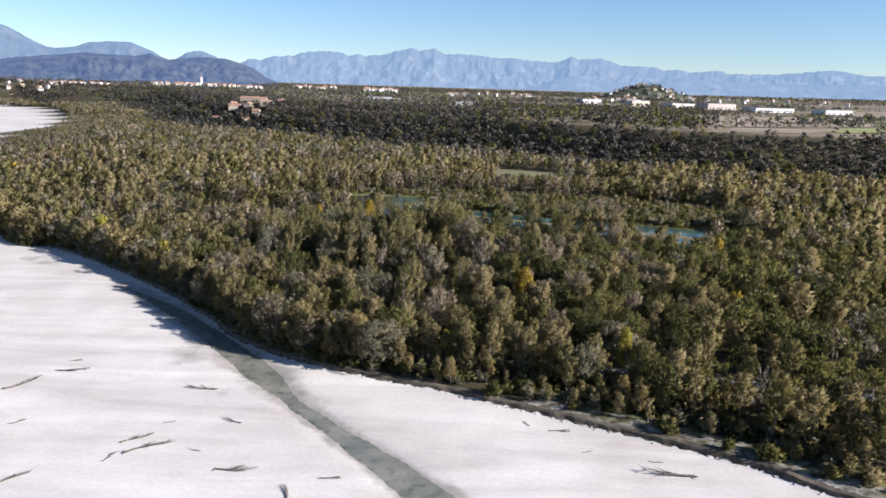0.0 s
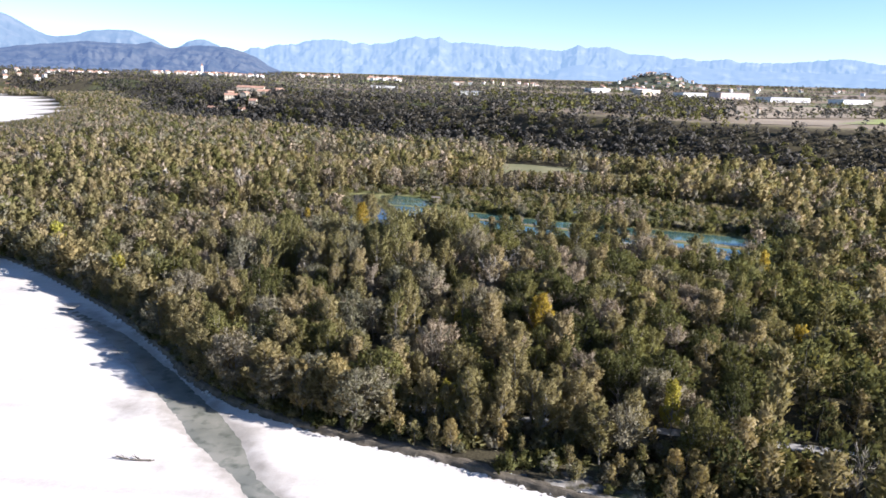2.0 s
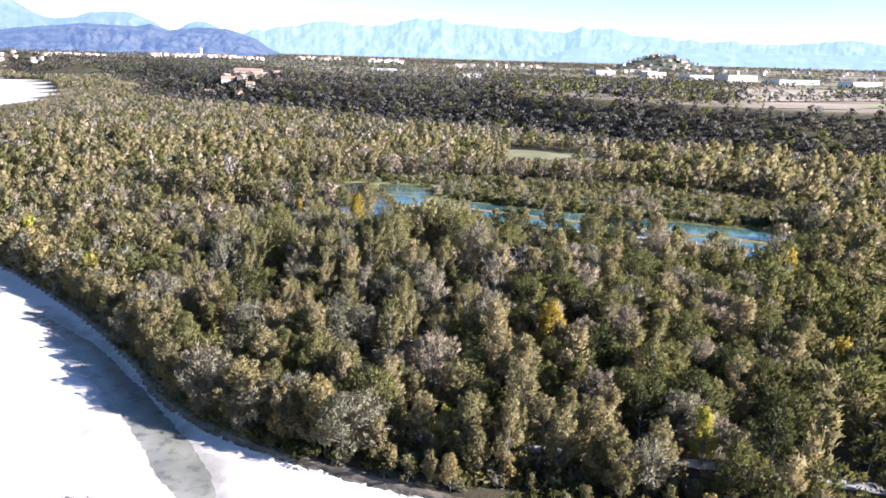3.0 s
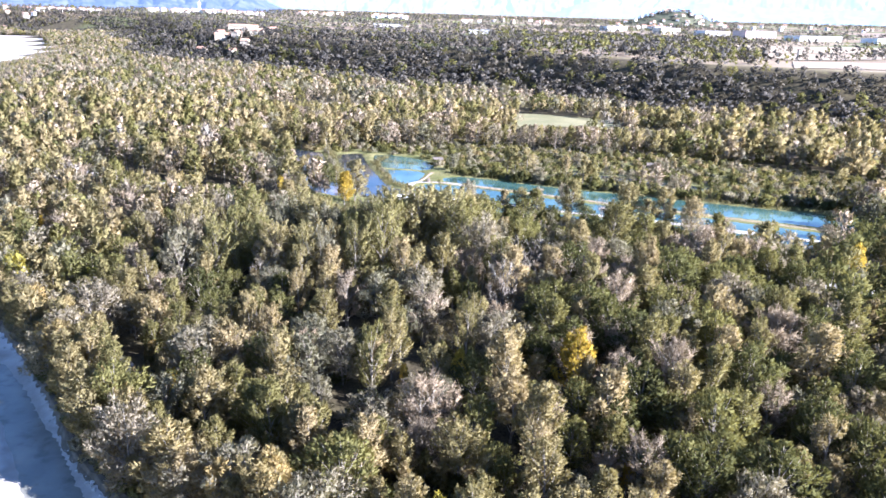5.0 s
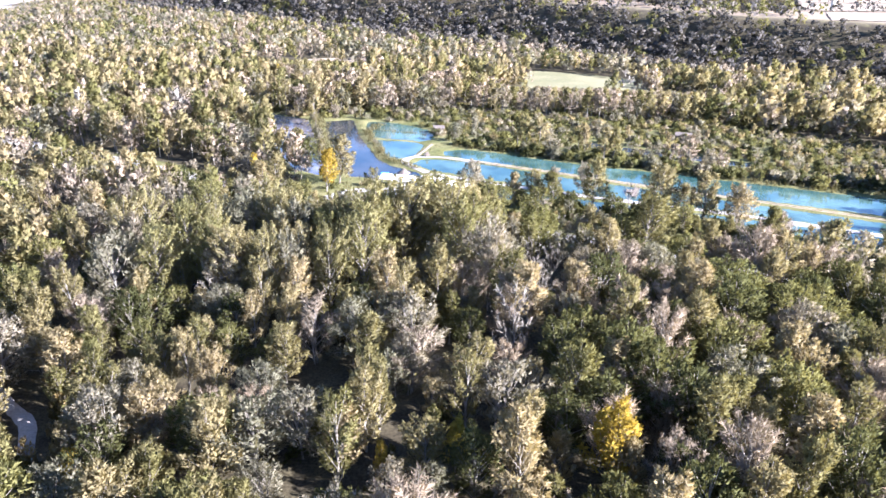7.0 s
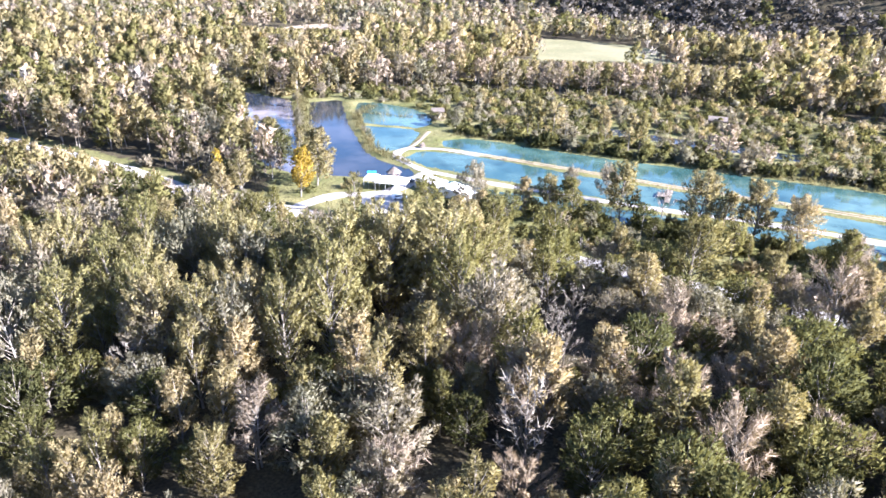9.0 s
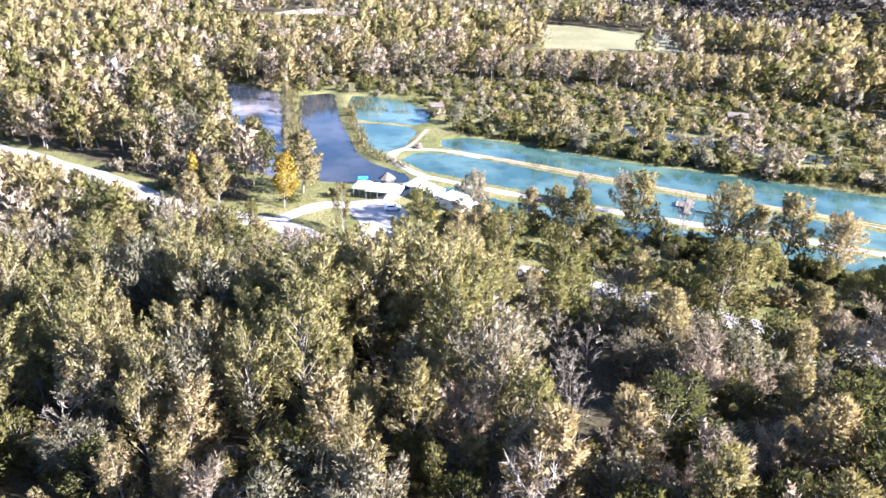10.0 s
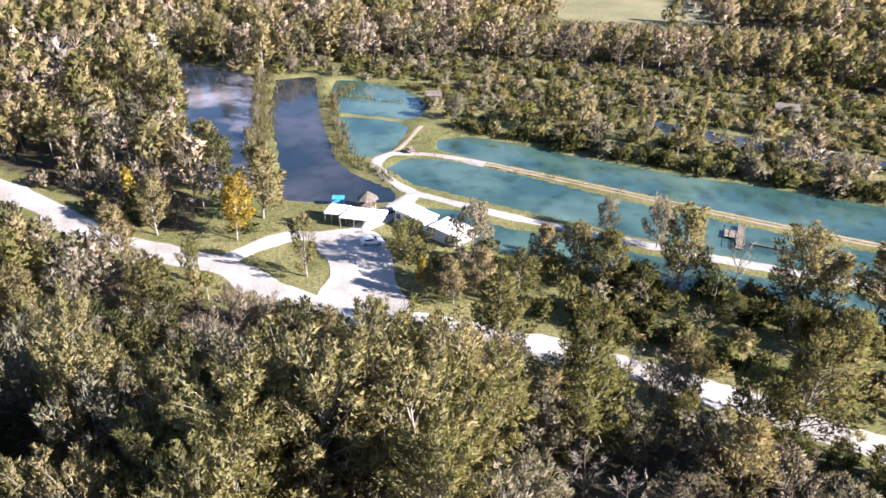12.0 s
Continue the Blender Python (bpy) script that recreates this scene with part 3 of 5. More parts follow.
for a, b, c, d, mat in FIELDS:
    kindname = {STUBBLE: "tan stubble field", SOIL: "brown ploughed field", MEADOW: "green hay field"}[mat]
    bm = bmesh.new()
    n = 10
    grid = [[bm.verts.new((*(Vector(a).lerp(b, i / n)).lerp(Vector(d).lerp(c, i / n), j / n), 0)) for i in range(n + 1)] for j in range(n + 1)]
    for j in range(n):
        for i in range(n):
            bm.faces.new((grid[j][i], grid[j][i + 1], grid[j + 1][i + 1], grid[j + 1][i]))
    bmesh.ops.recalc_face_normals(bm, faces=bm.faces[:])
    if bm.faces[:][0].normal.z < 0:
        bmesh.ops.reverse_faces(bm, faces=bm.faces[:])
    for v in bm.verts:
        v.co.z = height(v.co.x, v.co.y) + 0.5
    tagged(part("field", bm, mat), kindname + " on the terrace", "field", kind="structure")


# ---- mountains in the distance ----
def ridge(name, profile, dist, depth, material, label, seed, rough=0.1, jag=0.05, cols=420, rows=34, spur_width=1.6):
    """A chain of slopes: profile gives (bearing, rise in degrees above eye height) of its crest, which stands at dist; spurs and gullies run down from it."""
    verts, faces = [], []
    az = [p[0] for p in profile]
    el = [p[1] for p in profile]
    for i in range(cols + 1):
        b = az[0] + (az[-1] - az[0]) * i / cols
        crest = EYE + dist * math.tan(radians(float(np.interp(b, az, el)) + jag * noise.fractal(Vector((b * 3.1, 0.4, seed)), 0.7, 2.3, 4)))
        for j in range(rows + 1):
            v = j / rows
            r = dist - depth * (1 - v)
            x, y = r * math.sin(radians(b)), r * math.cos(radians(b))
            sway = 0.55 * noise.fractal(Vector((b * 0.35, v * 1.4, seed + 2)), 0.9, 2.1, 4)
            slant = b / spur_width + (1 - v) * 0.9 * math.sin(b * 0.31 + seed) + sway
            fold = 0.0
            for k, weight in ((1.0, 0.55), (2.3, 0.3), (5.1, 0.18)):
                fold += weight * (0.5 - abs(noise.noise(Vector((slant * k, v * 0.8 * k, seed + 5 * k)))) * 1.7)
            lumps = noise.fractal(Vector((b * 1.3, v * 7.0, seed + 9)), 0.8, 2.1, 4)
            span = math.sin(math.pi * min(1, v * 0.96 + 0.03))
            verts.append((x, y, 50 + (crest - 50) * v ** 1.1 + (crest - 50) * rough * (fold + 0.35 * lumps) * span))
    for i in range(cols):
        for j in range(rows):
            a = i * (rows + 1) + j
            faces.append((a, a + rows + 1, a + rows + 2, a + 1))
    tagged(new(name, raw_mesh(name, verts, faces, material, smooth=True)), label, "mountains", kind="structure")


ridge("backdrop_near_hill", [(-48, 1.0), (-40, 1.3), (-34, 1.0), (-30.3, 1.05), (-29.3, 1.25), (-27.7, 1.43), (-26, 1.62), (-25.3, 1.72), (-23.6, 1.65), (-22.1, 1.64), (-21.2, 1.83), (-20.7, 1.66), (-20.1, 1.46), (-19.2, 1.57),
                             (-18.2, 1.73), (-17.3, 1.73), (-16.1, 1.66), (-15.2, 1.42), (-14.2, 1.06), (-13.4, 0.52), (-12.8, 0.26), (-11.6, -0.2)], 3700, 1000, NEARHILL, "long wooded hill with its blue haze painted on as glow", 1.0, 0.3, 0.03, spur_width=2.4)
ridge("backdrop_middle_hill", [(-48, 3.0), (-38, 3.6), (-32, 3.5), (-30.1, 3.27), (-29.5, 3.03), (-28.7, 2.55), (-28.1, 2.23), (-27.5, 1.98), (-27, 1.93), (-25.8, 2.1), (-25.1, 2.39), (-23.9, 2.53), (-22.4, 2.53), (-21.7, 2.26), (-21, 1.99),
                               (-20.5, 1.67), (-19.8, 1.4), (-19.5, 1.56), (-18.8, 1.97), (-18.2, 2.15), (-17.7, 2.14), (-16.9, 1.82), (-16.1, 1.38), (-14.6, 0.33), (-13, -0.2)], 4200, 700, MIDHILL, "hills with bare summits, blue haze painted on as glow", 7.0, 0.2, 0.02, spur_width=2.4)
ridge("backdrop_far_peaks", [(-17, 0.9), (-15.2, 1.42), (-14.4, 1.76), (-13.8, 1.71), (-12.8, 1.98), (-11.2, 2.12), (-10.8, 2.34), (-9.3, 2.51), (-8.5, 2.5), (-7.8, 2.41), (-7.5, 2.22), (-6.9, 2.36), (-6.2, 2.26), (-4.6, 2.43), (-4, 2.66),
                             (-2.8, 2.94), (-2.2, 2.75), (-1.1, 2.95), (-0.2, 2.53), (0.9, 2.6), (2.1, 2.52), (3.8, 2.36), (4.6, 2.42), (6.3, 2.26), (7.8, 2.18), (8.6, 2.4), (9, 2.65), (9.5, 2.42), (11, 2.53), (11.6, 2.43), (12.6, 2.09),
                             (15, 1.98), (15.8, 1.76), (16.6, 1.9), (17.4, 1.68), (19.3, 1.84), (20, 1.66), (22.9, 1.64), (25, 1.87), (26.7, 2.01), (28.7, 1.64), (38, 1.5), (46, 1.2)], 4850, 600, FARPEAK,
      "pale rocky mountain range, thick blue haze painted on as glow", 3.0, 0.15, 0.07, 760, 40, 1.5)
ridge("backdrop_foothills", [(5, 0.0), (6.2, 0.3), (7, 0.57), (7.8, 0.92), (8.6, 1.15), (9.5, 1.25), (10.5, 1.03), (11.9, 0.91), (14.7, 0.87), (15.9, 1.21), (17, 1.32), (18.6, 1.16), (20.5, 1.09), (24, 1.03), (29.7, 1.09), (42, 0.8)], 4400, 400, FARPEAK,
      "low foothills, blue haze painted on as glow", 11.0, 0.1, 0.03, 300, 24, 2.0)

# ---- trees ----
class Growth:
    """Collects the triangles of wood and of leaves of one tree."""

    def __init__(self, seed, shake=1.0):
        self.rng, self.shake = np.random.default_rng(seed), shake
        self.wood, self.wood_faces, self.leaf, self.faces_to = [], [], [], []

    def limb(self, a, b, r0, r1, sides):
        a, b = np.asarray(a, float), np.asarray(b, float)
        d = (b - a) / (np.linalg.norm(b - a) + 1e-9)
        u = np.cross(d, (0.3, 0.8, 0.52))
        u /= np.linalg.norm(u)
        v = np.cross(d, u)
        k = len(self.wood)
        for p, r in ((a, r0), (b, r1)):
            for i in range(sides):
                w = 6.2832 * i / sides
                self.wood.append(p + r * (math.cos(w) * u + math.sin(w) * v))
        for i in range(sides):
            j = (i + 1) % sides
            self.wood_faces += [(k + i, k + j, k + sides + j), (k + i, k + sides + j, k + sides + i)]

    def add(self, tri, nrm):
        """Keeps triangles with the way that each faces; turns those round that lie the wrong way."""
        nrm = nrm / (np.linalg.norm(nrm, axis=1)[:, None] + 1e-9)
        shaken = np.repeat(nrm, 3, axis=0) + self.rng.normal(scale=0.4 * self.shake, size=(3 * len(nrm), 3))
        flat = np.cross(tri[:, 1] - tri[:, 0], tri[:, 2] - tri[:, 0])
        wrong = np.sum(flat * nrm, axis=1) < 0
        tri[wrong] = tri[wrong][:, ::-1]
        self.leaf.append(tri)
        self.faces_to.append(shaken / (np.linalg.norm(shaken, axis=1)[:, None] + 1e-9))

    def plume(self, a, b, radius, count, size, slim, out=(0, 0, 0)):
        """A leafy branch from a to b: sprays all round it that point outwards and on; slim: how narrow each spray is."""
        g = self.rng
        a, b = np.asarray(a, float), np.asarray(b, float)
        axis = (b - a) / (np.linalg.norm(b - a) + 1e-6)
        u = np.cross(axis, (0.31, 0.83, 0.46))
        u /= np.linalg.norm(u)
        v = np.cross(axis, u)
        s, w = g.beta(1.25, 1.1, (count, 1)), g.uniform(0, 6.2832, (count, 1))
        side = np.cos(w) * u + np.sin(w) * v
        p = a + (b - a) * s + side * radius * np.sin(np.pi * (0.14 + 0.82 * s)) ** 0.7 * g.uniform(0.3, 1.0, (count, 1)) ** 0.6
        t = axis * 0.75 + side * 0.6 + g.normal(scale=0.4, size=(count, 3))
        t[:, 2] += 0.25
        t /= np.linalg.norm(t, axis=1)[:, None]
        across = np.cross(side + g.normal(scale=0.45, size=(count, 3)), t)
        across /= np.linalg.norm(across, axis=1)[:, None] + 1e-6
        z = size * g.uniform(0.55, 1.3, (count, 1))
        self.add(np.stack([p + t * z * 1.2, p - t * z * 0.5 + across * z * slim, p - t * z * 0.5 - across * z * slim], 1), side * 0.75 + axis * (0.15 + 0.55 * s ** 2) + (0.3 if self.shake > 0.5 else 0.6) * np.asarray(out) + g.normal(scale=0.3 * self.shake, size=(count, 3)))

    def twigs(self, c, radius, count, length, width, lean=0.7, out=(0, 0, 0)):
        """Bare twigs: long thin slivers that point outwards and up."""
        g = self.rng
        way = g.normal(size=(count, 3))
        way[:, 2] = np.abs(way[:, 2]) + lean
        way /= np.linalg.norm(way, axis=1)[:, None]
        p = np.asarray(c) + g.normal(scale=radius * 0.4, size=(count, 3))
        t = np.cross(way, g.normal(size=(count, 3)))
        t /= np.linalg.norm(t, axis=1)[:, None]
        z = length * g.uniform(0.5, 1.2, (count, 1))
        face = p - np.asarray(c)
        face = face / (np.linalg.norm(face, axis=1)[:, None] + 1e-6)
        self.add(np.stack([p - t * width, p + t * width, p + way * z], 1), face + 0.5 * np.asarray(out) + (0, 0, 0.3))

    def done(self):
        leaf = np.concatenate(self.leaf).reshape(-1, 3) if self.leaf else np.zeros((0, 3))
        ways = np.concatenate(self.faces_to) if self.leaf else np.zeros((0, 3))
        return np.array(self.wood).reshape(-1, 3), np.array(self.wood_faces, int).reshape(-1, 3), leaf, ways


def crown_width(shape, u):
    """Half width of a crown at the part u of the tree's height, for a tree 1 high."""
    if shape == "poplar":
        return 0.235 * max(0, math.sin(math.pi * min(1, max(0, (u - 0.1) / 0.93)) ** 0.85)) ** 0.6
    if shape == "round":
        return 0.4 * max(0, math.sin(math.pi * min(1, max(0, (u - 0.16) / 0.9)) ** 0.9)) ** 0.55
    if shape == "bush":
        return 0.62 * max(0, math.sin(math.pi * min(1, max(0, u + 0.15) / 1.15))) ** 0.6
    return 0.32 * max(0, math.sin(math.pi * min(1, max(0, (u - 0.18) / 0.86)) ** 1.1)) ** 0.6


def grow(seed, shape, h, plumes, leaves, size, wood_sides=5, bare=0.0, stems=1, plume_r=0.06, shake=1.0):
    """One tree h high: a bent tapered trunk, rising limbs and a leafy plume on each. bare: share of plumes with thin twigs for leaves."""
    t = Growth(seed, shake)
    g = t.rng
    heavy, full = g.uniform(0, 6.28), g.uniform(0.1, 0.32)
    for stem in range(stems):
        off = np.array([0, 0, 0]) if stems == 1 else np.append(g.uniform(-0.09, 0.09, 2) * h, 0)
        lean = g.uniform(-0.06, 0.06, 2) * h + (off[:2] * 1.2)
        spine = [off + np.array([lean[0] * u * u + 0.015 * h * math.sin(5 * u + seed), lean[1] * u * u + 0.012 * h * math.cos(4 * u + seed), h * u - 0.15 * (u == 0)]) for u in (0, 0.22, 0.45, 0.68, 0.9)]

        def axis(u):
            q = min(max(u, 0), 0.9) * 4 / 0.9
            k = min(3, int(q))
            return spine[k] + (spine[k + 1] - spine[k]) * (q - k) + np.array([0, 0, h * max(0, u - 0.9)])

        if wood_sides:
            for k in range(4):
                t.limb(spine[k], spine[k + 1], h * 0.014 * (1 - 0.22 * k), h * 0.014 * (1 - 0.22 * (k + 1)), wood_sides)
        for c in range(plumes):
            part_up, ang = (c + g.uniform(0.1, 0.9)) / plumes, c * 2.4 + g.uniform(-0.5, 0.5)
            if shape == "bush":
                u0, u1, bare_limb = 0.0, g.uniform(0.4, 1.0), 0.15
            elif shape == "round":
                u1 = 0.2 + 0.82 * part_up ** 0.8
                u0, bare_limb = u1 * g.uniform(0.45, 0.65), 0.42
            else:
                u0 = 0.1 + 0.66 * part_up
                u1, bare_limb = min(g.uniform(0.93, 1.02), u0 + g.uniform(0.22, 0.36)), 0.22
            away = np.array([math.cos(ang), math.sin(ang), 0.0])
            r = crown_width(shape, min(u1, 0.92)) * h * g.uniform(0.6, 1.12) * (1 + full * math.cos(ang - heavy))
            if c == plumes - 1:
                r *= 0.15
            root, tip = axis(u0), axis(u1) + r * away
            low = root + (tip - root) * bare_limb + away * 0.12 * r
            if wood_sides > 3 and shape != "bush":
                t.limb(root - np.array([0, 0, 0.05 * h]), low, h * 0.0055, h * 0.004, 3)
                t.limb(low, low + (tip - low) * 0.8, h * 0.004, h * 0.0012, 3)
            outward = (away + np.array([0, 0, 0.45])) * min(1.3, r / (h * 0.17))
            rad = h * plume_r * g.uniform(0.75, 1.3)
            if g.random() < bare:
                t.plume(low, tip, rad * 0.9, leaves, size * 1.5, 0.075, outward)
            else:
                t.plume(low, tip, rad, leaves, size, 0.42 if shake > 0.95 else 0.55 if shake > 0.5 else 0.75, outward)
    return t.done()


# shape, height, plumes, leaves a plume, leaf size, bare share, stems, plume width, leaves, name and label
SPECIES = {
    "poplar": ("poplar", 14.0, 20, 140, 0.36, 0.06, 1, 0.066, POPLAR, "poplar_tree", "olive-green poplar with yellowing leaves"),
    "slim": ("poplar", 13.0, 16, 120, 0.33, 0.3, 1, 0.056, POPLAR, "aspen_tree", "slim thinning aspen with pale trunk"),
    "willow": ("round", 10.0, 26, 104, 0.3, 0.04, 2, 0.098, WILLOW, "willow_tree", "silvery grey-green willow with a soft round crown"),
    "green": ("round", 11.5, 27, 112, 0.36, 0.0, 1, 0.11, GREENLEAF, "alder_tree", "dark green leafy alder"),
    "grey": ("vase", 12.5, 24, 100, 0.42, 0.9, 2, 0.06, GREYTWIG, "bare_tree", "half-bare grey-brown tree with fine twigs"),
    "yellow": ("poplar", 12.0, 20, 130, 0.33, 0.0, 1, 0.07, YELLOWLEAF, "autumn_tree", "bright yellow autumn poplar"),
    "gold": ("poplar", 10.0, 18, 130, 0.29, 0.05, 1, 0.075, GOLDLEAF, "bank_poplar", "golden-olive poplar on the river bank"),
    "tall": ("vase", 23.0, 40, 140, 0.42, 0.08, 1, 0.046, TALLPOPLAR, "poplar_tree", "tall olive-green poplar with yellowing leaves"),
    "spread": ("vase", 15.0, 34, 130, 0.36, 0.1, 1, 0.07, POPLAR, "poplar_tree", "wide spreading olive-green poplar beside the road"),
    "snag": ("vase", 12.0, 13, 26, 0.5, 1.0, 1, 0.05, BARK, "dead_tree", "dead bleached tree with bare white limbs"),
    "bush": ("bush", 3.2, 9, 60, 0.3, 0.05, 1, 0.22, GREENLEAF, "bush", "low dark green thicket bush"),
    "paleb": ("bush", 3.4, 9, 64, 0.28, 0.1, 1, 0.22, WILLOW, "bush", "low grey-green willow bush"),
    "goldb": ("bush", 3.6, 9, 60, 0.3, 0.0, 1, 0.22, POPLAR, "bush", "young yellow-green poplar bush"),
}


def leaf_mesh(name, leaf, ways, material, tint=None):
    """Loose leaves, shaded by the side of the crown on which they grow."""
    me = raw_mesh(name, leaf, np.arange(len(leaf)).reshape(-1, 3), material, tint, smooth=True)
    me.attributes.new("custom_normal", "FLOAT_VECTOR", "POINT").data.foreach_set("vector", np.asarray(ways, np.float32).ravel())
    me.update()
    return me


PROTOTYPES = {}
for number, (key, (shape, h, clumps, leaves, size, bare, stems, rad, mat, nm, text)) in enumerate(SPECIES.items()):
    PROTOTYPES[key] = []
    for k in range(6 if "bush" not in nm else 3):
        wood, faces, leaf, ways = grow(100 * number + k, shape, h, clumps if stems == 1 else round(clumps * 0.62), leaves, size, 6, bare, stems, rad)
        PROTOTYPES[key].append((raw_mesh("trunk", wood, faces, DEADWOOD if key == "snag" else BARK, smooth=True), leaf_mesh("crown", leaf, ways, mat)))


def plant(key, x, y, scale=1.0, turn=0.0, wide=1.0, variant=None, label="", group="trees of the wood"):
    """One tree with its trunk and crown, rooted in the ground."""
    text, nm = SPECIES[key][10], SPECIES[key][9]
    trunk, crown = PROTOTYPES[key][random.randrange(len(PROTOTYPES[key])) if variant is None else variant]
    root = new(nm)
    root.empty_display_size = 0.5
    root.matrix_world = Matrix.LocRotScale((x, y, height(x, y) - 0.05), Euler((0, 0, turn)), (scale * wide, scale * wide, scale))
    tagged(root, label or text, "bush" if "bush" in nm else "tree", group)
    for part_name, me in (("trunk", trunk), ("crown", crown)):
        ob = new(part_name, me)
        ob.parent = root
    return root


# trees that stand out, each at its own place: kind, x, y, height in metres, width
SINGLE = [("poplar", -54, 352.5, 13.5, 1.2), ("yellow", -37.5, 365, 13.5, 1.15), ("poplar", -53.5, 365.5, 12.0, 1.35), ("green", -58, 370, 8.0, 1.2), ("poplar", -35, 374.5, 16.5, 1.4), ("slim", -21.8, 353, 12.0, 1.15), ("green", -5.0, 358.5, 9.5, 1.2), ("willow", 7, 358, 13.5, 0.8),
          ("poplar", 25, 355, 12.0, 1.4), ("poplar", 11.5, 332, 15.5, 1.3), ("slim", 23.5, 325.5, 16.0, 1.1), ("snag", 29, 325, 8.5, 1.1), ("willow", 33.5, 375.5, 8.0, 0.75), ("willow", 41.5, 370, 11.0, 0.7),
          ("poplar", 42.5, 354, 15.5, 1.4), ("snag", 54, 359, 10.0, 0.9), ("spread", 60, 349, 16.5, 1.15), ("poplar", 37.2, 325.2, 11.5, 1.35), ("spread", 49.0, 317.2, 17.5, 1.2), ("poplar", 72, 346, 16.0, 1.4), ("willow", 36, 309, 10.5, 1.2),
          ("green", -40.5, 349.5, 8.5, 0.6), ("poplar", -52, 395, 15.0, 1.3), ("green", -49, 389, 13.0, 1.2), ("willow", 0.5, 440, 8.0, 0.9), ("slim", 48.5, 429, 10.0, 0.8), ("slim", 50.5, 427, 11.0, 0.8), ("willow", 26, 441, 6.0, 0.6),
          ("snag", 14.3, 264, 16.0, 0.9), ("yellow", 26, 230.6, 16.0, 1.1), ("yellow", -88, 278.5, 10.0, 1.35), ("yellow", 48.8, 186.5, 13.5, 0.85), ("snag", 74, 161, 13.0, 0.9), ("yellow", -50, 230, 8.0, 1.0),
          ("yellow", -6, 232, 8.0, 0.7), ("yellow", 90, 220, 12, 0.8), ("yellow", 113, 300, 12, 0.9), ("yellow", -70, 236, 8, 1.0), ("yellow", 31, 205, 6.5, 0.8), ("yellow", -205, 375, 11, 1.3), ("goldb", 14, 446, 3.4, 1.1),
          ("yellow", -1.5, 351, 6.0, 1.1), ("poplar", 4, 346.5, 9.0, 1.3), ("green", 2, 351.5, 6.5, 1.2), ("poplar", 9, 347.5, 10.0, 1.2), ("green", 15, 350, 9.0, 1.1), ("poplar", 19, 357, 11.0, 1.2), ("green", 36, 352, 7.0, 1.1),
          ("green", 49, 345, 6.0, 1.3), ("poplar", 67, 352, 12.0, 1.1), ("spread", 80, 341, 14.0, 1.1), ("green", 57, 341, 7.0, 1.3), ("poplar", 30.5, 353, 12.5, 1.3), ("willow", 57, 306, 9.0, 1.3), ("willow", 28, 312, 8.0, 1.2),
          ("tall", -8, 300, 25.0, 1.0), ("tall", -3, 304, 22.0, 1.0), ("tall", 2.5, 300, 25.0, 1.0), ("tall", -12.5, 305, 22.5, 1.0), ("poplar", -6, 309, 18.5, 1.0), ("poplar", 1, 309, 18.0, 1.0), ("tall", -15, 299, 24.5, 1.0), ("tall", 6, 305, 20.0, 1.0),
          ("willow", 44, 304, 9.5, 1.2), ("willow", 50, 299, 9.0, 1.3), ("willow", 63, 303, 9.0, 1.3), ("willow", 39, 297, 9.5, 1.2), ("willow", 33, 302, 9.0, 1.2), ("willow", 56, 295, 9.0, 1.3), ("snag", 21, 306, 9.0, 1.0), ("snag", 25, 301, 9.5, 1.0),
          ("paleb", -63, 474, 4.0, 1.0), ("slim", -60, 462, 7.5, 1.0), ("paleb", -56.5, 448, 3.5, 1.0), ("willow", -53, 433, 5.5, 0.8), ("paleb", -50, 420, 3.5, 1.0), ("slim", -47.5, 408, 8.0, 0.9), ("paleb", -36, 456, 3.0, 0.8), ("goldb", -34, 446, 3.2, 0.8),
          ("paleb", -30.5, 431, 3.0, 0.8), ("goldb", -26.5, 417, 2.8, 0.8), ("slim", -43, 480, 6.0, 1.2), ("willow", -55, 482, 6.0, 1.2)]
for key, x, y, h, w in SINGLE:
    plant(key, x, y, h / SPECIES[key][1], random.uniform(0, 6.28), w, group="single trees")


# ---- where the wood grows ----
def clear_of(x, y):
    """False where water, roads, yards and meadows keep the ground open."""
    ok = line_distance(x, y, BANK, True) > 1.5
    for poly, gap in [(p, 2.0) for p in WATERS] + [(LOT, 4.0), (MEADOW_PATCH, 1.0), (SAND_PATCH, 0.0)]:
        ok &= area_distance(x, y, poly) > gap
    for line, gap in ((ROAD_MAIN, 5.0), (ROAD_LOOP, 4.0), (ROAD_DIKE, 3.0), (PATH_UP, 3.5), (DIKE_TRACK, 3.0), (ROAD_BANK, 1.6), (TRACK_WEST, 1.5)):
        ok &= line_distance(x, y, line) > gap
    return ok


def scatter(x0, x1, y0, y1, gap, seed):
    """Places about gap apart, shaken loose of their rows."""
    g = np.random.default_rng(seed)
    gx, gy = np.meshgrid(np.arange(x0, x1, gap), np.arange(y0, y1, gap))
    gx = gx + (np.arange(gx.shape[0]) % 2)[:, None] * gap / 2
    return gx.ravel() + g.uniform(-0.42, 0.42, gx.size) * gap, gy.ravel() + g.uniform(-0.42, 0.42, gx.size) * gap, g


HILL_TREES = []
PICKED = {key: 0 for key in SPECIES}
WOODS = {}


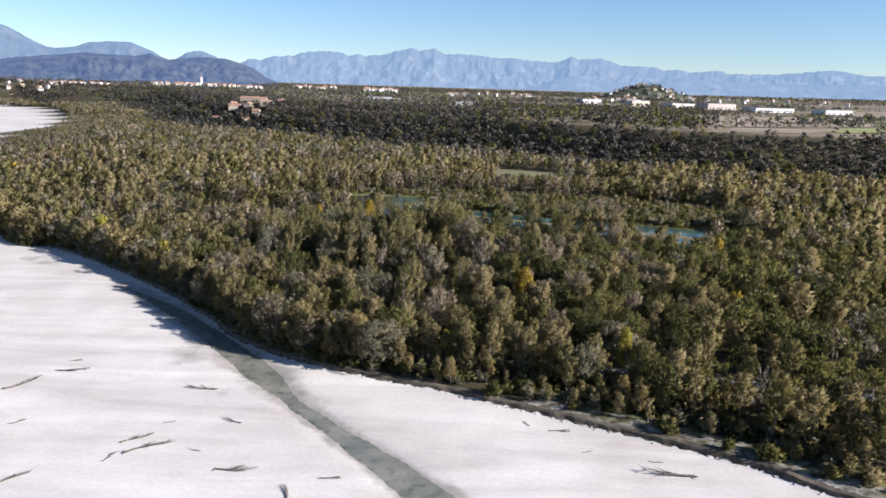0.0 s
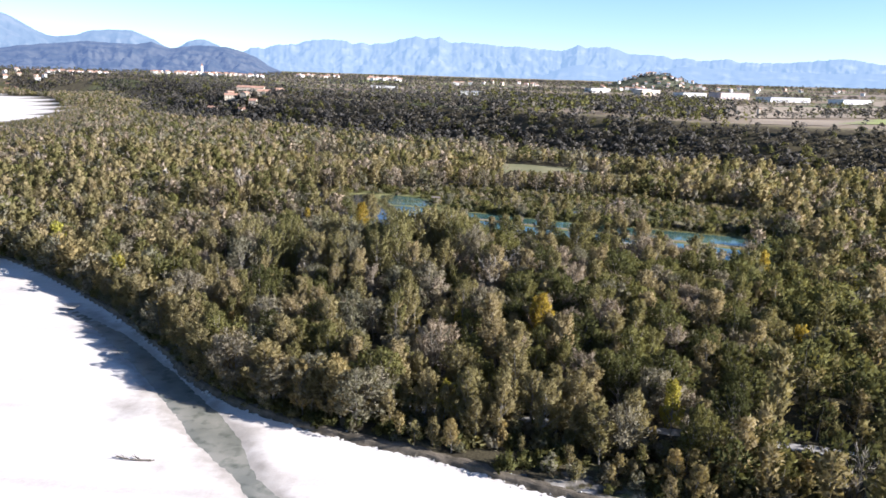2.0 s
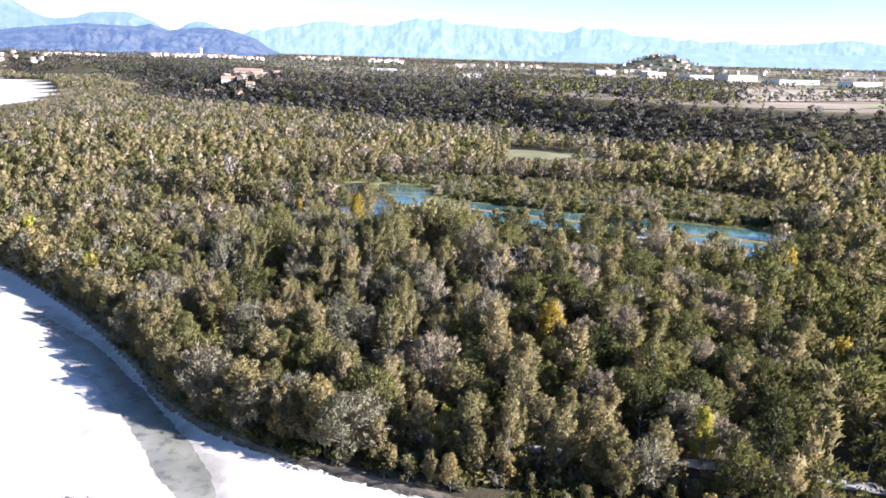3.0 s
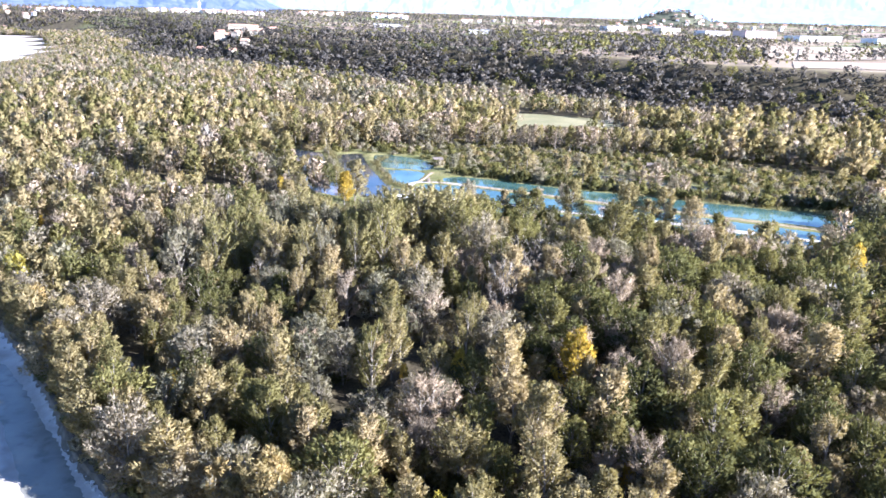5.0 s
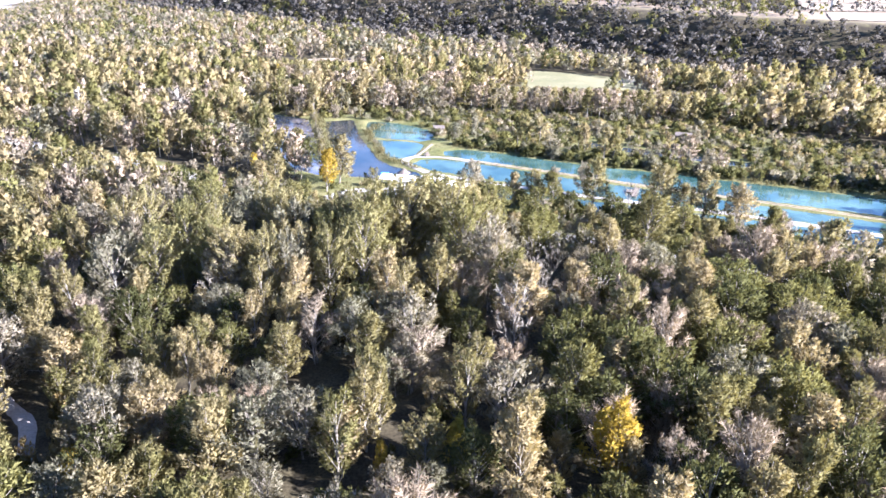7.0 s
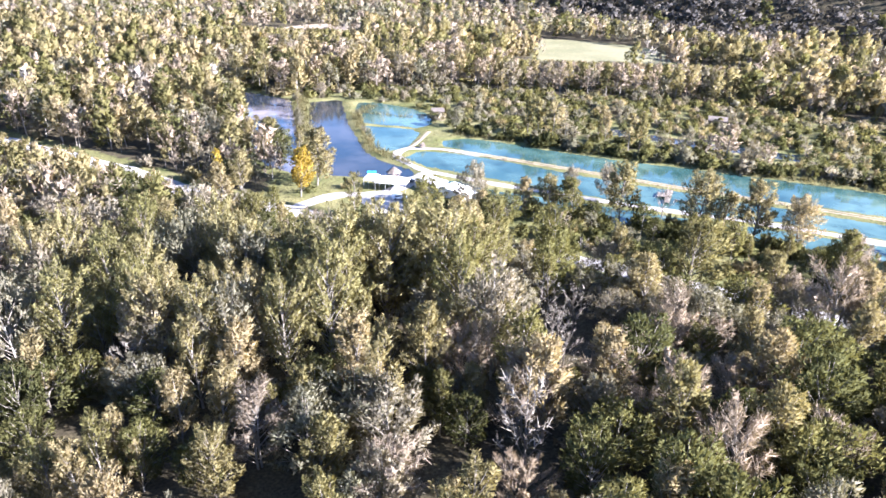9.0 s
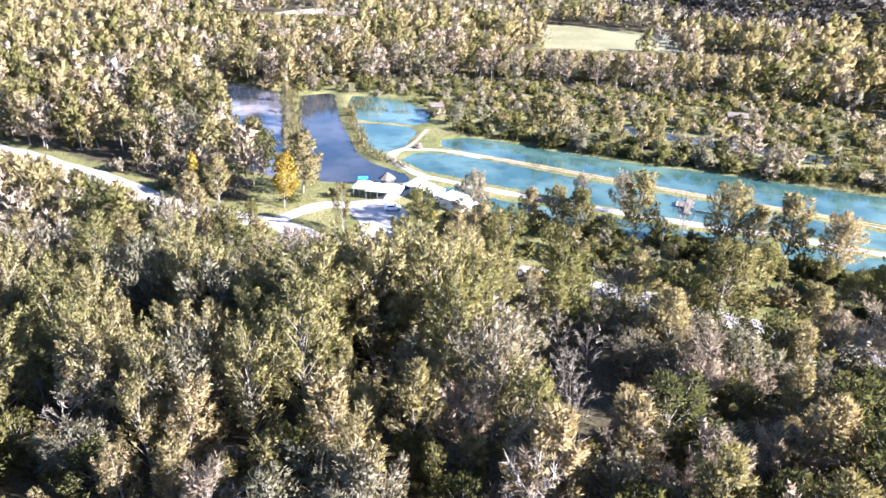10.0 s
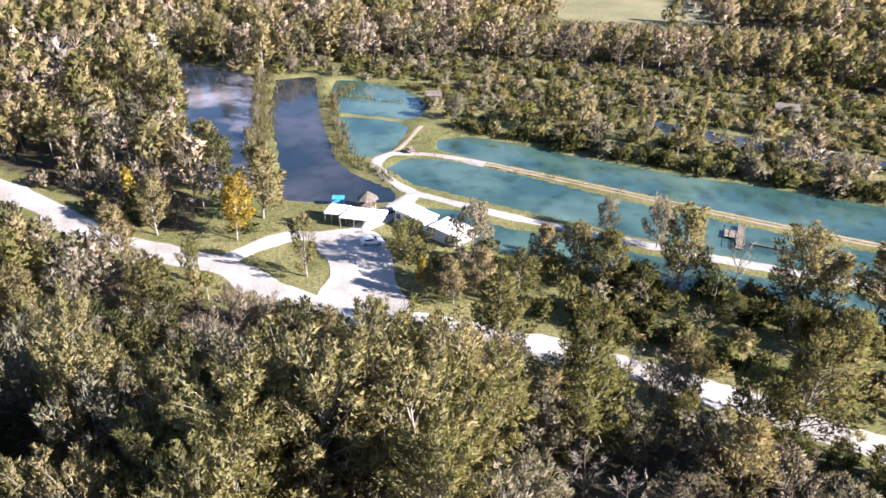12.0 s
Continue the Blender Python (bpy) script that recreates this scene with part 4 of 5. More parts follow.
def choose(x, y, bank, patch, g):
    """The kind of tree, its height and width at a place in the wood."""
    patch, u = patch + g.normal(0, 0.35), g.random()
    if bank < 2 + 10 * min(1, max(0, (x + 5) / 25)):
        key = "paleb" if u < 0.25 else "goldb" if u < 0.45 else "gold" if u < 0.7 else "poplar" if u < 0.87 else "bush"
        return key, (g.uniform(4.5, 8.5) if key in ("poplar", "gold") else g.uniform(2.2, 4.2)), g.uniform(0.9, 1.2)
    if bank < 26:
        key = "poplar" if u < 0.62 else "willow" if u < 0.75 else "green" if u < 0.86 else "slim" if u < 0.97 else "yellow"
        return key, g.uniform(9.5, 15.5), g.uniform(0.95, 1.25)
    if patch > 0.45:
        key = "grey" if u < 0.36 else "slim" if u < 0.68 else "willow" if u < 0.9 else "poplar"
    elif patch < -0.4:
        key = "green" if u < 0.35 else "poplar" if u < 0.72 else "willow" if u < 0.9 else "grey"
    else:
        key = "poplar" if u < 0.32 else "spread" if u < 0.44 else "slim" if u < 0.6 else "willow" if u < 0.77 else "grey" if u < 0.87 else "green" if u < 0.965 else "snag" if u < 0.99 else "yellow"
    h = {"gold": 10.0, "poplar": 13.5, "spread": 11.5, "slim": 13.5, "willow": 10.5, "green": 10.5, "grey": 12.0, "snag": 12.0, "yellow": 9.0}[key] * g.uniform(0.68, 1.36)
    return key, h * (0.8 + 0.2 * min(1, bank / 60)), g.uniform(0.9, 1.25)


def clearing_height(x, y, h):
    """Low growth in front of the meadow and the sandy clearing."""
    if 22 < x < 128 and 490 < y < 566:
        return min(h, 2.6 + 0.17 * (572 - y))
    if -140 < x < -52 and 560 < y < 646:
        return min(h, 2.6 + 0.15 * (652 - y))
    return h


def to_wood(key, lod, x, y, h, wide, tint, turn):
    WOODS.setdefault((key, lod), []).append((x, y, h, wide, tint, turn))


# the near wood, tree by tree; farther off it closes into one canopy
px, py, g = scatter(-330, 330, 128, 620, 5.9, 11)
seen = (np.abs(px - 3) < 0.63 * py + 12) & clear_of(px, py) & (line_distance(px, py, SCARP, True) < -4)
thicket, hole = area_distance(px, py, THICKET) < 0, waves(px, py, 26, 8)
bare_yard, scrub = area_distance(px, py, YARD_OPEN) < 0, area_distance(px, py, SCRUB) < 0
near_band = (np.abs(px - 4) < 0.5 * (py - 120) + 26) & (py < 338) & (np.abs(px) < 92)
bank, patch, verge = line_distance(px, py, BANK, True), waves(px, py, 60, 5) + 0.35 * smooth01((py - 450) / 60) - 0.55 * smooth01((px - 15) / 50) * smooth01((340 - py) / 40), line_distance(px, py, ROAD_MAIN)
taken = np.array([(x, y) for _, x, y, _, _ in SINGLE])
for k in np.nonzero(seen)[0]:
    x, y = px[k], py[k]
    draw = g.random()
    if (bare_yard[k] and draw < (0.04 if thicket[k] else 0.97)) or draw > 0.95 or hole[k] > 0.56 or np.min(np.hypot(taken[:, 0] - x, taken[:, 1] - y)) < 3.0:
        continue
    key, h, wide = choose(x, y, bank[k], patch[k], g)
    h = clearing_height(x, y, h)
    if -75 < x < 14 and 282 < y < 318:
        h, wide = min(h * 1.45, 20.0 if x < -20 else 22.5), wide * 0.85
        key = "tall" if key != "willow" else key
    if scrub[k]:
        if draw < 0.08:
            continue
        key = ("bush", "paleb", "goldb", "willow", "bush", "paleb", "bush", "slim", "green", "paleb", "bush")[g.integers(11)]
        h = g.uniform(1.8, 3.8) * (1.8 if key in ("slim", "willow") else 1)
    elif thicket[k]:
        key, h = ("bush", "green", "green", "willow", "poplar")[g.integers(5)], g.uniform(4.0, 9.0)
    elif verge[k] < 34 and 300 < y < 400 and (x < 14 or draw < 0.55):
        h = min(h, 2.0 + 0.86 * max(0, verge[k] - 4))
        if h < 5:
            key = ("bush", "paleb", "goldb", "paleb")[g.integers(4)]
            h = max(h, 1.6)
    elif 14 < x < 36 and 282 < y < 309:
        key = ("snag", "bush", "snag", "bush", "bush")[g.integers(5)]
        h = g.uniform(1.5, 2.8) if key == "bush" else g.uniform(5.5, 9.0)
    elif x > 30 and y < 290 and bank[k] > 24 and draw < 0.25:
        key, h = "green", g.uniform(11.0, 16.0)
    if near_band[k] and PICKED[key] < 270:
        PICKED[key] += 1
        plant(key, x, y, h / SPECIES[key][1], g.uniform(0, 6.28), wide)
    else:
        to_wood(key, "mid" if (y < 440 and abs(x) < 170) or (y < 560 and abs(x) < 110) else "far", x, y, h, wide, g.random(), g.uniform(0, 6.28))
# the hedge of golden trees along the bank
hedge = glide(BANK[11:21], 3.3)
for k, p in enumerate(hedge[:-1]):
    d = (hedge[k + 1] - p).normalized()
    for off in (2.6, 6.6):
        q = p + Vector((d.y, -d.x)) * (off + g.uniform(-0.8, 0.8)) + d * g.uniform(-1, 1)
        low = p + Vector((d.y, -d.x)) * (off * 0.45 + g.uniform(-0.6, 0.4)) + d * g.uniform(-1, 1)
        to_wood(("paleb", "goldb", "bush")[g.integers(3)], "mid", low.x, low.y, g.uniform(1.8, 3.4), g.uniform(1.0, 1.5), g.random(), g.uniform(0, 6.28))
        key, h = ("gold" if g.random() < 0.7 else "poplar" if g.random() < 0.6 else "willow"), 6.5 + 9.0 * g.random() ** 1.3
        if q.x > -112 and q.y < 280:
            plant(key, q.x, q.y, h / SPECIES[key][1], g.uniform(0, 6.28), g.uniform(1.0, 1.3), group="trees on the bank")
        else:
            to_wood(key, "mid" if q.y < 420 else "far", q.x, q.y, h, g.uniform(1.0, 1.3), g.random(), g.uniform(0, 6.28))
# shrubs and young poplars between the bank and the road behind it
shore = glide(BANK[5:15], 1.0)
for k in range(640):
    p = shore[g.integers(len(shore) - 1)]
    back = 3.0 + 26.0 * g.random() ** 1.1
    x, y = p.x + 0.48 * back + g.normal(0, 1.0), p.y + 0.85 * back + g.normal(0, 1.0)
    if x < -62 or (x > 22 and back < 9 and g.random() < 0.75) or line_distance(np.array([x]), np.array([y]), ROAD_BANK)[0] < 2.6:
        continue
    key = ("bush", "goldb", "bush", "gold", "poplar", "paleb")[g.integers(6)]
    h = g.uniform(3.5, 7.5) if key in ("gold", "poplar") else g.uniform(1.8, 3.8)
    to_wood(key, "mid", x, y, h, g.uniform(0.8, 1.15) if key in ("gold", "poplar") else g.uniform(1.0, 1.4), g.random(), g.uniform(0, 6.28))
# the dark thicket along the far side of the long pond
for k in range(95):
    u = (k + g.random()) / 95
    x, y = 2 + 158 * u + g.normal(0, 1.5), 433 - 47 * u - 6 * math.sin(3.14 * u) + g.normal(0, 1.6)
    if all(area_distance(np.array([x]), np.array([y]), p)[0] > 2.5 for p in WATERS):
        to_wood(("bush", "green", "bush", "paleb")[g.integers(4)], "mid", x, y, g.uniform(2.4, 5.0), g.uniform(1.0, 1.4), g.random(), g.uniform(0, 6.28))
# shady bushes between the road and the ponds
for k in range(150):
    x, u = g.uniform(17, 92), g.random()
    y = (356 - 0.36 * (x - 17)) * (1 - u) + (369 - 0.33 * (x - 17)) * u if k % 3 else 348 - 0.4 * (x - 17) + 8 * (u - 0.5)
    if clear_of(np.array([x]), np.array([y]))[0]:
        to_wood(("bush", "green", "bush", "goldb")[g.integers(4)], "mid", x, y, g.uniform(1.8, 4.4), g.uniform(1.0, 1.4), g.random(), g.uniform(0, 6.28))
# undergrowth
px, py, g = scatter(-230, 230, 128, 520, 5.0, 12)
ok = (np.abs(px - 3) < 0.63 * py + 5) & clear_of(px, py)
for x, y in zip(px[ok], py[ok]):
    if g.random() < (0.95 if (y > 400 and area_distance(np.array([x]), np.array([y]), SCRUB)[0] < 0) or (y > 478 and -110 < x < 170) else 0.1):
        to_wood(("bush", "bush", "paleb", "goldb")[g.integers(4)], "low", x, y, g.uniform(1.4, 3.4), g.uniform(1.1, 1.7), g.random(), g.uniform(0, 6.28))
# the wide wood to the north-west and the dark oak wood on the scarp
px, py, g = scatter(-1420, 700, 430, 2330, 9.0, 13)
bank = line_distance(px, py, BANK, True)
scarp = line_distance(px, py, SCARP, True)
ok = (np.abs(px - 3) < 0.62 * py + 10) & (bank > 6) & (scarp < np.where(px > 60, 74, np.where(py > 1650, 130, 230))) & clear_of(px, py) & ~((py < 620) & (np.abs(px) < 330) & (scarp < -4))
for x, y, s, k in zip(px[ok], py[ok], scarp[ok], bank[ok]):
    if s > -25 + 20 * math.sin(x * 0.02):
        key, h = ("oak" if g.random() < 0.8 else "green"), g.uniform(8, 14) * (1 if s < 45 else 0.75)
    else:
        key, h = ("slim", "grey", "willow", "green", "grey", "poplar", "willow")[g.integers(7)], g.uniform(8, 15)
    if k < 110 and 700 < y < 1450:
        h = min(h, 3.5 + 0.05 * k)
    to_wood(key, "dist" if y < 1250 else "speck", x, y, clearing_height(x, y, h), g.uniform(1.1, 1.55) if key == "oak" else g.uniform(0.95, 1.3), g.random(), g.uniform(0, 6.28))
# hedges, copses and gardens on the terrace; towns: houses, bearings and distances
TOWNS = [(38, -30, -23.5, 2330, 2480), (70, -21.2, -13.6, 2560, 2760), (16, -11.6, -8.2, 2700, 3000), (24, -6.6, -3.8, 2600, 2900), (14, 0, 7, 2300, 2800), (12, 10.5, 14, 2300, 2600), (16, 16, 28, 2500, 3000)]
px, py, g = scatter(-2100, 2200, 700, 3300, 21, 14)
scarp = line_distance(px, py, SCARP, True)
grove = waves(px, py, 300, 6) + 0.6 * waves(px, py, 110, 7) + np.clip((py - 1500) / 2500, 0, 0.4)
ok = (np.abs(px - 3) < 0.62 * py) & (scarp > np.where(py > 1880, -80, 105)) & (line_distance(px, py, BANK, True) > 12) & ((grove > np.where(px < 0.12 * py, -0.6, np.where(px < 0.34 * py, -0.1, 0.34))) | ((scarp < 170) & (px < 60)))
for a, b, c, d, mat in FIELDS:
    ok &= area_distance(px, py, [a, b, c, d]) > 3
ex, ey, g2 = scatter(40, 560, 720, 1480, 12.5, 15)
edge_bearing, edge_scarp = np.degrees(np.arctan2(ex, ey)), line_distance(ex, ey, SCARP, True)
keep = (edge_bearing > 2) & (edge_bearing < 19.6 + 1.2 * np.sin(ey * 0.012)) & (edge_scarp > 66) & (waves(ex, ey, 170, 9) > -0.35)
for a, b, c, d, mat in FIELDS:
    keep &= area_distance(ex, ey, [a, b, c, d]) > 2
for x, y in zip(ex[keep], ey[keep]):
    to_wood("oak" if g2.random() < 0.6 else "green", "speck", x, y, g2.uniform(6, 12), g2.uniform(1.0, 1.6), g2.random(), 0)
far_bearing, far_off = np.degrees(np.arctan2(px, py)), np.hypot(px, py)
for count, b0, b1, r0, r1 in TOWNS:
    ok &= ~((far_bearing > b0) & (far_bearing < b1) & (far_off > r0 - 70) & (far_off < r1) & (g.random(px.shape) < 0.7))
for x, y in zip(px[ok], py[ok]):
    to_wood("oak" if g.random() < 0.75 else "green", "speck", x, y, g.uniform(5, 10.5), g.uniform(1.0, 1.7), g.random(), 0)
for (ax, ay), (bx, by) in (((300, 812), (520, 925)), ((330, 990), (650, 1140)), ((445, 835), (470, 880)), ((120, 1150), (420, 1290)), ((640, 1140), (770, 1400)), ((480, 760), (640, 880)), ((420, 700), (700, 830)), ((229, 1413), (505, 1391)), ((240, 1430), (520, 1405)), ((310, 1017), (431, 1076)), ((435, 944), (584, 1048)), ((336, 650), (400, 640)), ((330, 640), (420, 625)), ((380, 1250), (760, 1410))):
    n = int(math.hypot(bx - ax, by - ay) / 9)
    for k in range(n):
        if g.random() < 0.8:
            to_wood("oak" if g.random() < 0.8 else "green", "speck", ax + (bx - ax) * k / n + g.normal(0, 3), ay + (by - ay) * k / n + g.normal(0, 3), g.uniform(5, 11), g.uniform(1, 1.6), g.random(), 0)

for k in range(110):
    a, r = g.uniform(2.9, 6.5), g.uniform(20, 215)
    x, y = 2800 * math.sin(radians(14.6)) + 1.05 * r * math.cos(a), 2800 * math.cos(radians(14.6)) + 0.62 * r * math.sin(a)
    HILL_TREES.append((x, y, g.uniform(6, 11), 1.6, g.random(), 0.0, 60 + 50 * (0.5 + 0.5 * math.cos(math.pi * r / 210))))

LODS = {"mid": (10, 36, 0.62), "far": (8, 21, 0.85), "dist": (7, 14, 1.0), "speck": (5, 7, 1.6), "low": (6, 16, 0.8)}
WOOD_NAMES = {"oak": ("oak_wood", "dark oak wood on the scarp and terrace"), "poplar": ("poplar_wood", "olive-green poplar canopy"), "spread": ("poplar_wood", "spreading poplar canopy"), "tall": ("poplar_wood", "tall olive-green poplar canopy"), "slim": ("poplar_wood", "thinning poplar canopy with pale trunks"), "willow": ("willow_wood", "grey-green willow canopy"),
              "green": ("alder_wood", "dark green alder canopy"), "grey": ("bare_wood", "half-bare grey-brown canopy"), "gold": ("poplar_wood", "golden-olive trees along the river bank"), "yellow": ("autumn_wood", "scattered yellow autumn trees"), "snag": ("dead_wood", "scattered dead grey trees"),
              "bush": ("undergrowth", "dark green undergrowth"), "paleb": ("undergrowth", "grey-green willow scrub"), "goldb": ("undergrowth", "yellow-green young poplar scrub")}
for (key, lod), places in WOODS.items():
    clumps, leaves, size = LODS[lod]
    shape, rad, bare, mat = ("round", 0.12, 0.0, OAKLEAF) if key == "oak" else (SPECIES[key][0], SPECIES[key][7], SPECIES[key][5] * 0.8, SPECIES[key][8])
    kinds = []
    for k in range(6):
        ref = 3.0 if shape == "bush" else 12.0
        kinds.append(grow(900 + k + clumps * 7, shape, ref, clumps, leaves, size * (0.72 if shape == "bush" else 1.0), 3 if lod == "mid" else 0, bare, 1, rad * (18 / max(clumps, 4)) ** 0.4, {"mid": 0.9, "low": 0.9}.get(lod, 0.48)) + (ref,))
    leaf_parts, way_parts, tints, wood_parts, wood_faces, base = [], [], [], [], [], 0
    spots = np.array(places)
    ground = ground_z(spots[:, 0], spots[:, 1])
    if (key, lod) == ("oak", "speck"):
        places = places + [row[:6] for row in HILL_TREES]
        ground = np.concatenate([ground, [row[6] for row in HILL_TREES]])
    for k, (x, y, h, wide, tint, turn) in enumerate(places):
        wood, faces, leaf, ways, ref = kinds[k % 6]
        s, c, sn = h / ref, math.cos(turn), math.sin(turn)
        m = np.array([[c * s * wide, sn * s * wide, 0], [-sn * s * wide, c * s * wide, 0], [0, 0, s]])
        shift = np.array([x, y, ground[k] - 0.1])
        leaf_parts.append(leaf @ m + shift)
        way_parts.append(ways @ np.array([[c, sn, 0], [-sn, c, 0], [0, 0, 1]]))
        tints.append(np.full(len(leaf), tint))
        if len(wood):
            wood_parts.append(wood @ m + shift)
            wood_faces.append(faces + base)
            base += len(wood)
    nm, text = WOOD_NAMES[key]
    stand = tagged(new(nm, leaf_mesh(nm, np.concatenate(leaf_parts), np.concatenate(way_parts), mat, np.concatenate(tints))), text, "undergrowth" if "under" in nm else "wood", kind="stuff")
    if wood_parts:
        tagged(part("trunk", raw_mesh("trunk", np.concatenate(wood_parts), np.concatenate(wood_faces), BARK), BARK, stand), kind="stuff")

# ---- buildings ----
def gable_house(x, y, turn, w, d, h, roof_h, wall_mat, roof_mat, label, windows=True, z=None, name="house", group="village houses"):
    """A house with walls, a pitched roof with eaves, and windows."""
    house = thing(name, x, y, turn, label, "house", group, z)
    bm = box(-w / 2, w / 2, -d / 2, d / 2, -0.6, h)
    for s in (-1, 1):
        a, b, c = bm.verts.new((s * w / 2, -d / 2, h)), bm.verts.new((s * w / 2, d / 2, h)), bm.verts.new((s * w / 2, 0, h + roof_h * 0.96))
        bm.faces.new((a, b, c))
    part("wall", bm, wall_mat, house)
    bm = bmesh.new()
    e, t = 0.5, 0.25
    prof = [(-d / 2 - e, h - e * roof_h / (d / 2)), (0, h + roof_h), (d / 2 + e, h - e * roof_h / (d / 2)), (d / 2 + e, h - e * roof_h / (d / 2) + t), (0, h + roof_h + t), (-d / 2 - e, h - e * roof_h / (d / 2) + t)]
    ends = [[bm.verts.new((s * (w / 2 + e), py, pz)) for py, pz in prof] for s in (-1, 1)]
    for k in range(6):
        bm.faces.new((ends[0][k], ends[0][(k + 1) % 6], ends[1][(k + 1) % 6], ends[1][k]))
    for row in ends:
        bm.faces.new((row[0], row[1], row[4], row[5])), bm.faces.new((row[1], row[2], row[3], row[4]))
    bmesh.ops.recalc_face_normals(bm, faces=bm.faces[:])
    part("roof", bm, roof_mat, house)
    if windows:
        for k in range(max(1, int(w / 3.5))):
            wx = (k + 0.5) * w / max(1, int(w / 3.5)) - w / 2
            for wz in ((h * 0.3, h * 0.72) if h > 4.5 else (h * 0.5,)):
                part("window", box(wx - 0.5, wx + 0.5, -d / 2 - 0.04, -d / 2 + 0.05, wz - 0.65, wz + 0.65), DARKGLASS, house)
    return house


# hamlet with red roofs on the scarp
for x, y, turn, w, d, h, mat in ((-352, 1290, 10, 22, 10, 7, CREAMWALL), (-330, 1275, 80, 14, 9, 6, CREAMWALL), (-318, 1295, 5, 20, 10, 8, CREAMWALL), (-300, 1262, 12, 18, 9, 6, CREAMWALL), (-375, 1270, -15, 13, 9, 6, CREAMWALL),
                                 (-340, 1320, 0, 26, 11, 8, CREAMWALL), (-286, 1290, 30, 12, 9, 6, CREAMWALL), (-310, 1240, -5, 10, 8, 5, CREAMWALL), (-362, 1310, 60, 12, 9, 7, CREAMWALL), (-322, 1225, 20, 9, 8, 5, CREAMWALL)):
    gable_house(x + 40, y - 165, turn, w, d, h, 2.4, mat, REDROOF, "pale hamlet house with a red tiled roof", z=height(x + 40, y - 165) + 1.5)
# towns along the foot of the hills
g = np.random.default_rng(21)
for count, b0, b1, r0, r1 in TOWNS:
    for k in range(count):
        b, r = radians(g.uniform(b0, b1)), g.uniform(r0, r1)
        x, y = r * math.sin(b), r * math.cos(b)
        gable_house(x, y, g.uniform(-40, 40), g.uniform(8, 13), g.uniform(7, 10), g.uniform(6, 9), 2.2, WHITEWALL if g.random() < 0.6 else CREAMWALL, REDROOF, "small pale house at the foot of the hill", False, height(x, y) + 0.5)
church = thing("bell_tower", -807, 2505, 10, "pale church bell tower above the town roofs", "tower")
part("shaft", box(-3, 3, -3, 3, -1, 30), WHITEWALL, church)
bm = bmesh.new()
bmesh.ops.create_cone(bm, cap_ends=True, segments=4, radius1=4.6, radius2=0.1, depth=8, matrix=Matrix.Translation((0, 0, 34)) @ Matrix.Rotation(radians(45), 4, "Z"))
part("spire", bm, REDROOF, church)
# the hill town
bm = bmesh.new()
n = 28
hx, hy = 2800 * math.sin(radians(14.6)), 2800 * math.cos(radians(14.6))
rings = [[bm.verts.new((hx + 210 * (r / 10) * math.cos(6.2832 * k / n) * (1 + 0.1 * math.sin(3 * k)), hy + 130 * (r / 10) * math.sin(6.2832 * k / n),
                       60 + 50 * (0.5 + 0.5 * math.cos(math.pi * r / 10)) + 3 * noise.noise(Vector((r, k * 0.7, 2))))) for k in range(n)] for r in range(1, 11)]
for a, b in zip(rings, rings[1:]):
    for k in range(n):
        bm.faces.new((a[k], b[k], b[(k + 1) % n], a[(k + 1) % n]))
bm.faces.new(rings[0])
bmesh.ops.recalc_face_normals(bm, faces=bm.faces[:])
tagged(part("town_hill", bm, TOWNHILL), "wooded hill under the old town", "hill", kind="structure")
for k in range(34):
    a, r = g.uniform(3.2, 6.2), g.uniform(10, 190)
    x, y = hx + 1.1 * r * math.cos(a), hy + 0.62 * r * math.sin(a)
    gable_house(x, y, g.uniform(-30, 30), g.uniform(7, 12), g.uniform(7, 9), g.uniform(5, 8), 2.0, WHITEWALL if g.random() < 0.5 else CREAMWALL, REDROOF, "old town house on the hill", False, 60 + 50 * (0.5 + 0.5 * math.cos(math.pi * r / 210)), group="hill town houses")


def warehouse(x, y, turn, w, d, h, mat, label, bays):
    """A flat-roofed hall with a parapet and doors."""
    hall = thing("warehouse", x, y, turn, label, "warehouse", "industrial halls")
    part("wall", box(-w / 2, w / 2, -d / 2, d / 2, -1, h), mat, hall)
    part("roof", box(-w / 2 - 0.4, w / 2 + 0.4, -d / 2 - 0.4, d / 2 + 0.4, h, h + 0.9), GREYROOF, hall)
    for k in range(bays):
        c = (k + 0.5) * w / bays - w / 2
        part("door", box(c - w / bays * 0.25, c + w / bays * 0.25, -d / 2 - 0.15, -d / 2 + 0.1, 0, h * 0.5), GREYROOF, hall)
    return hall


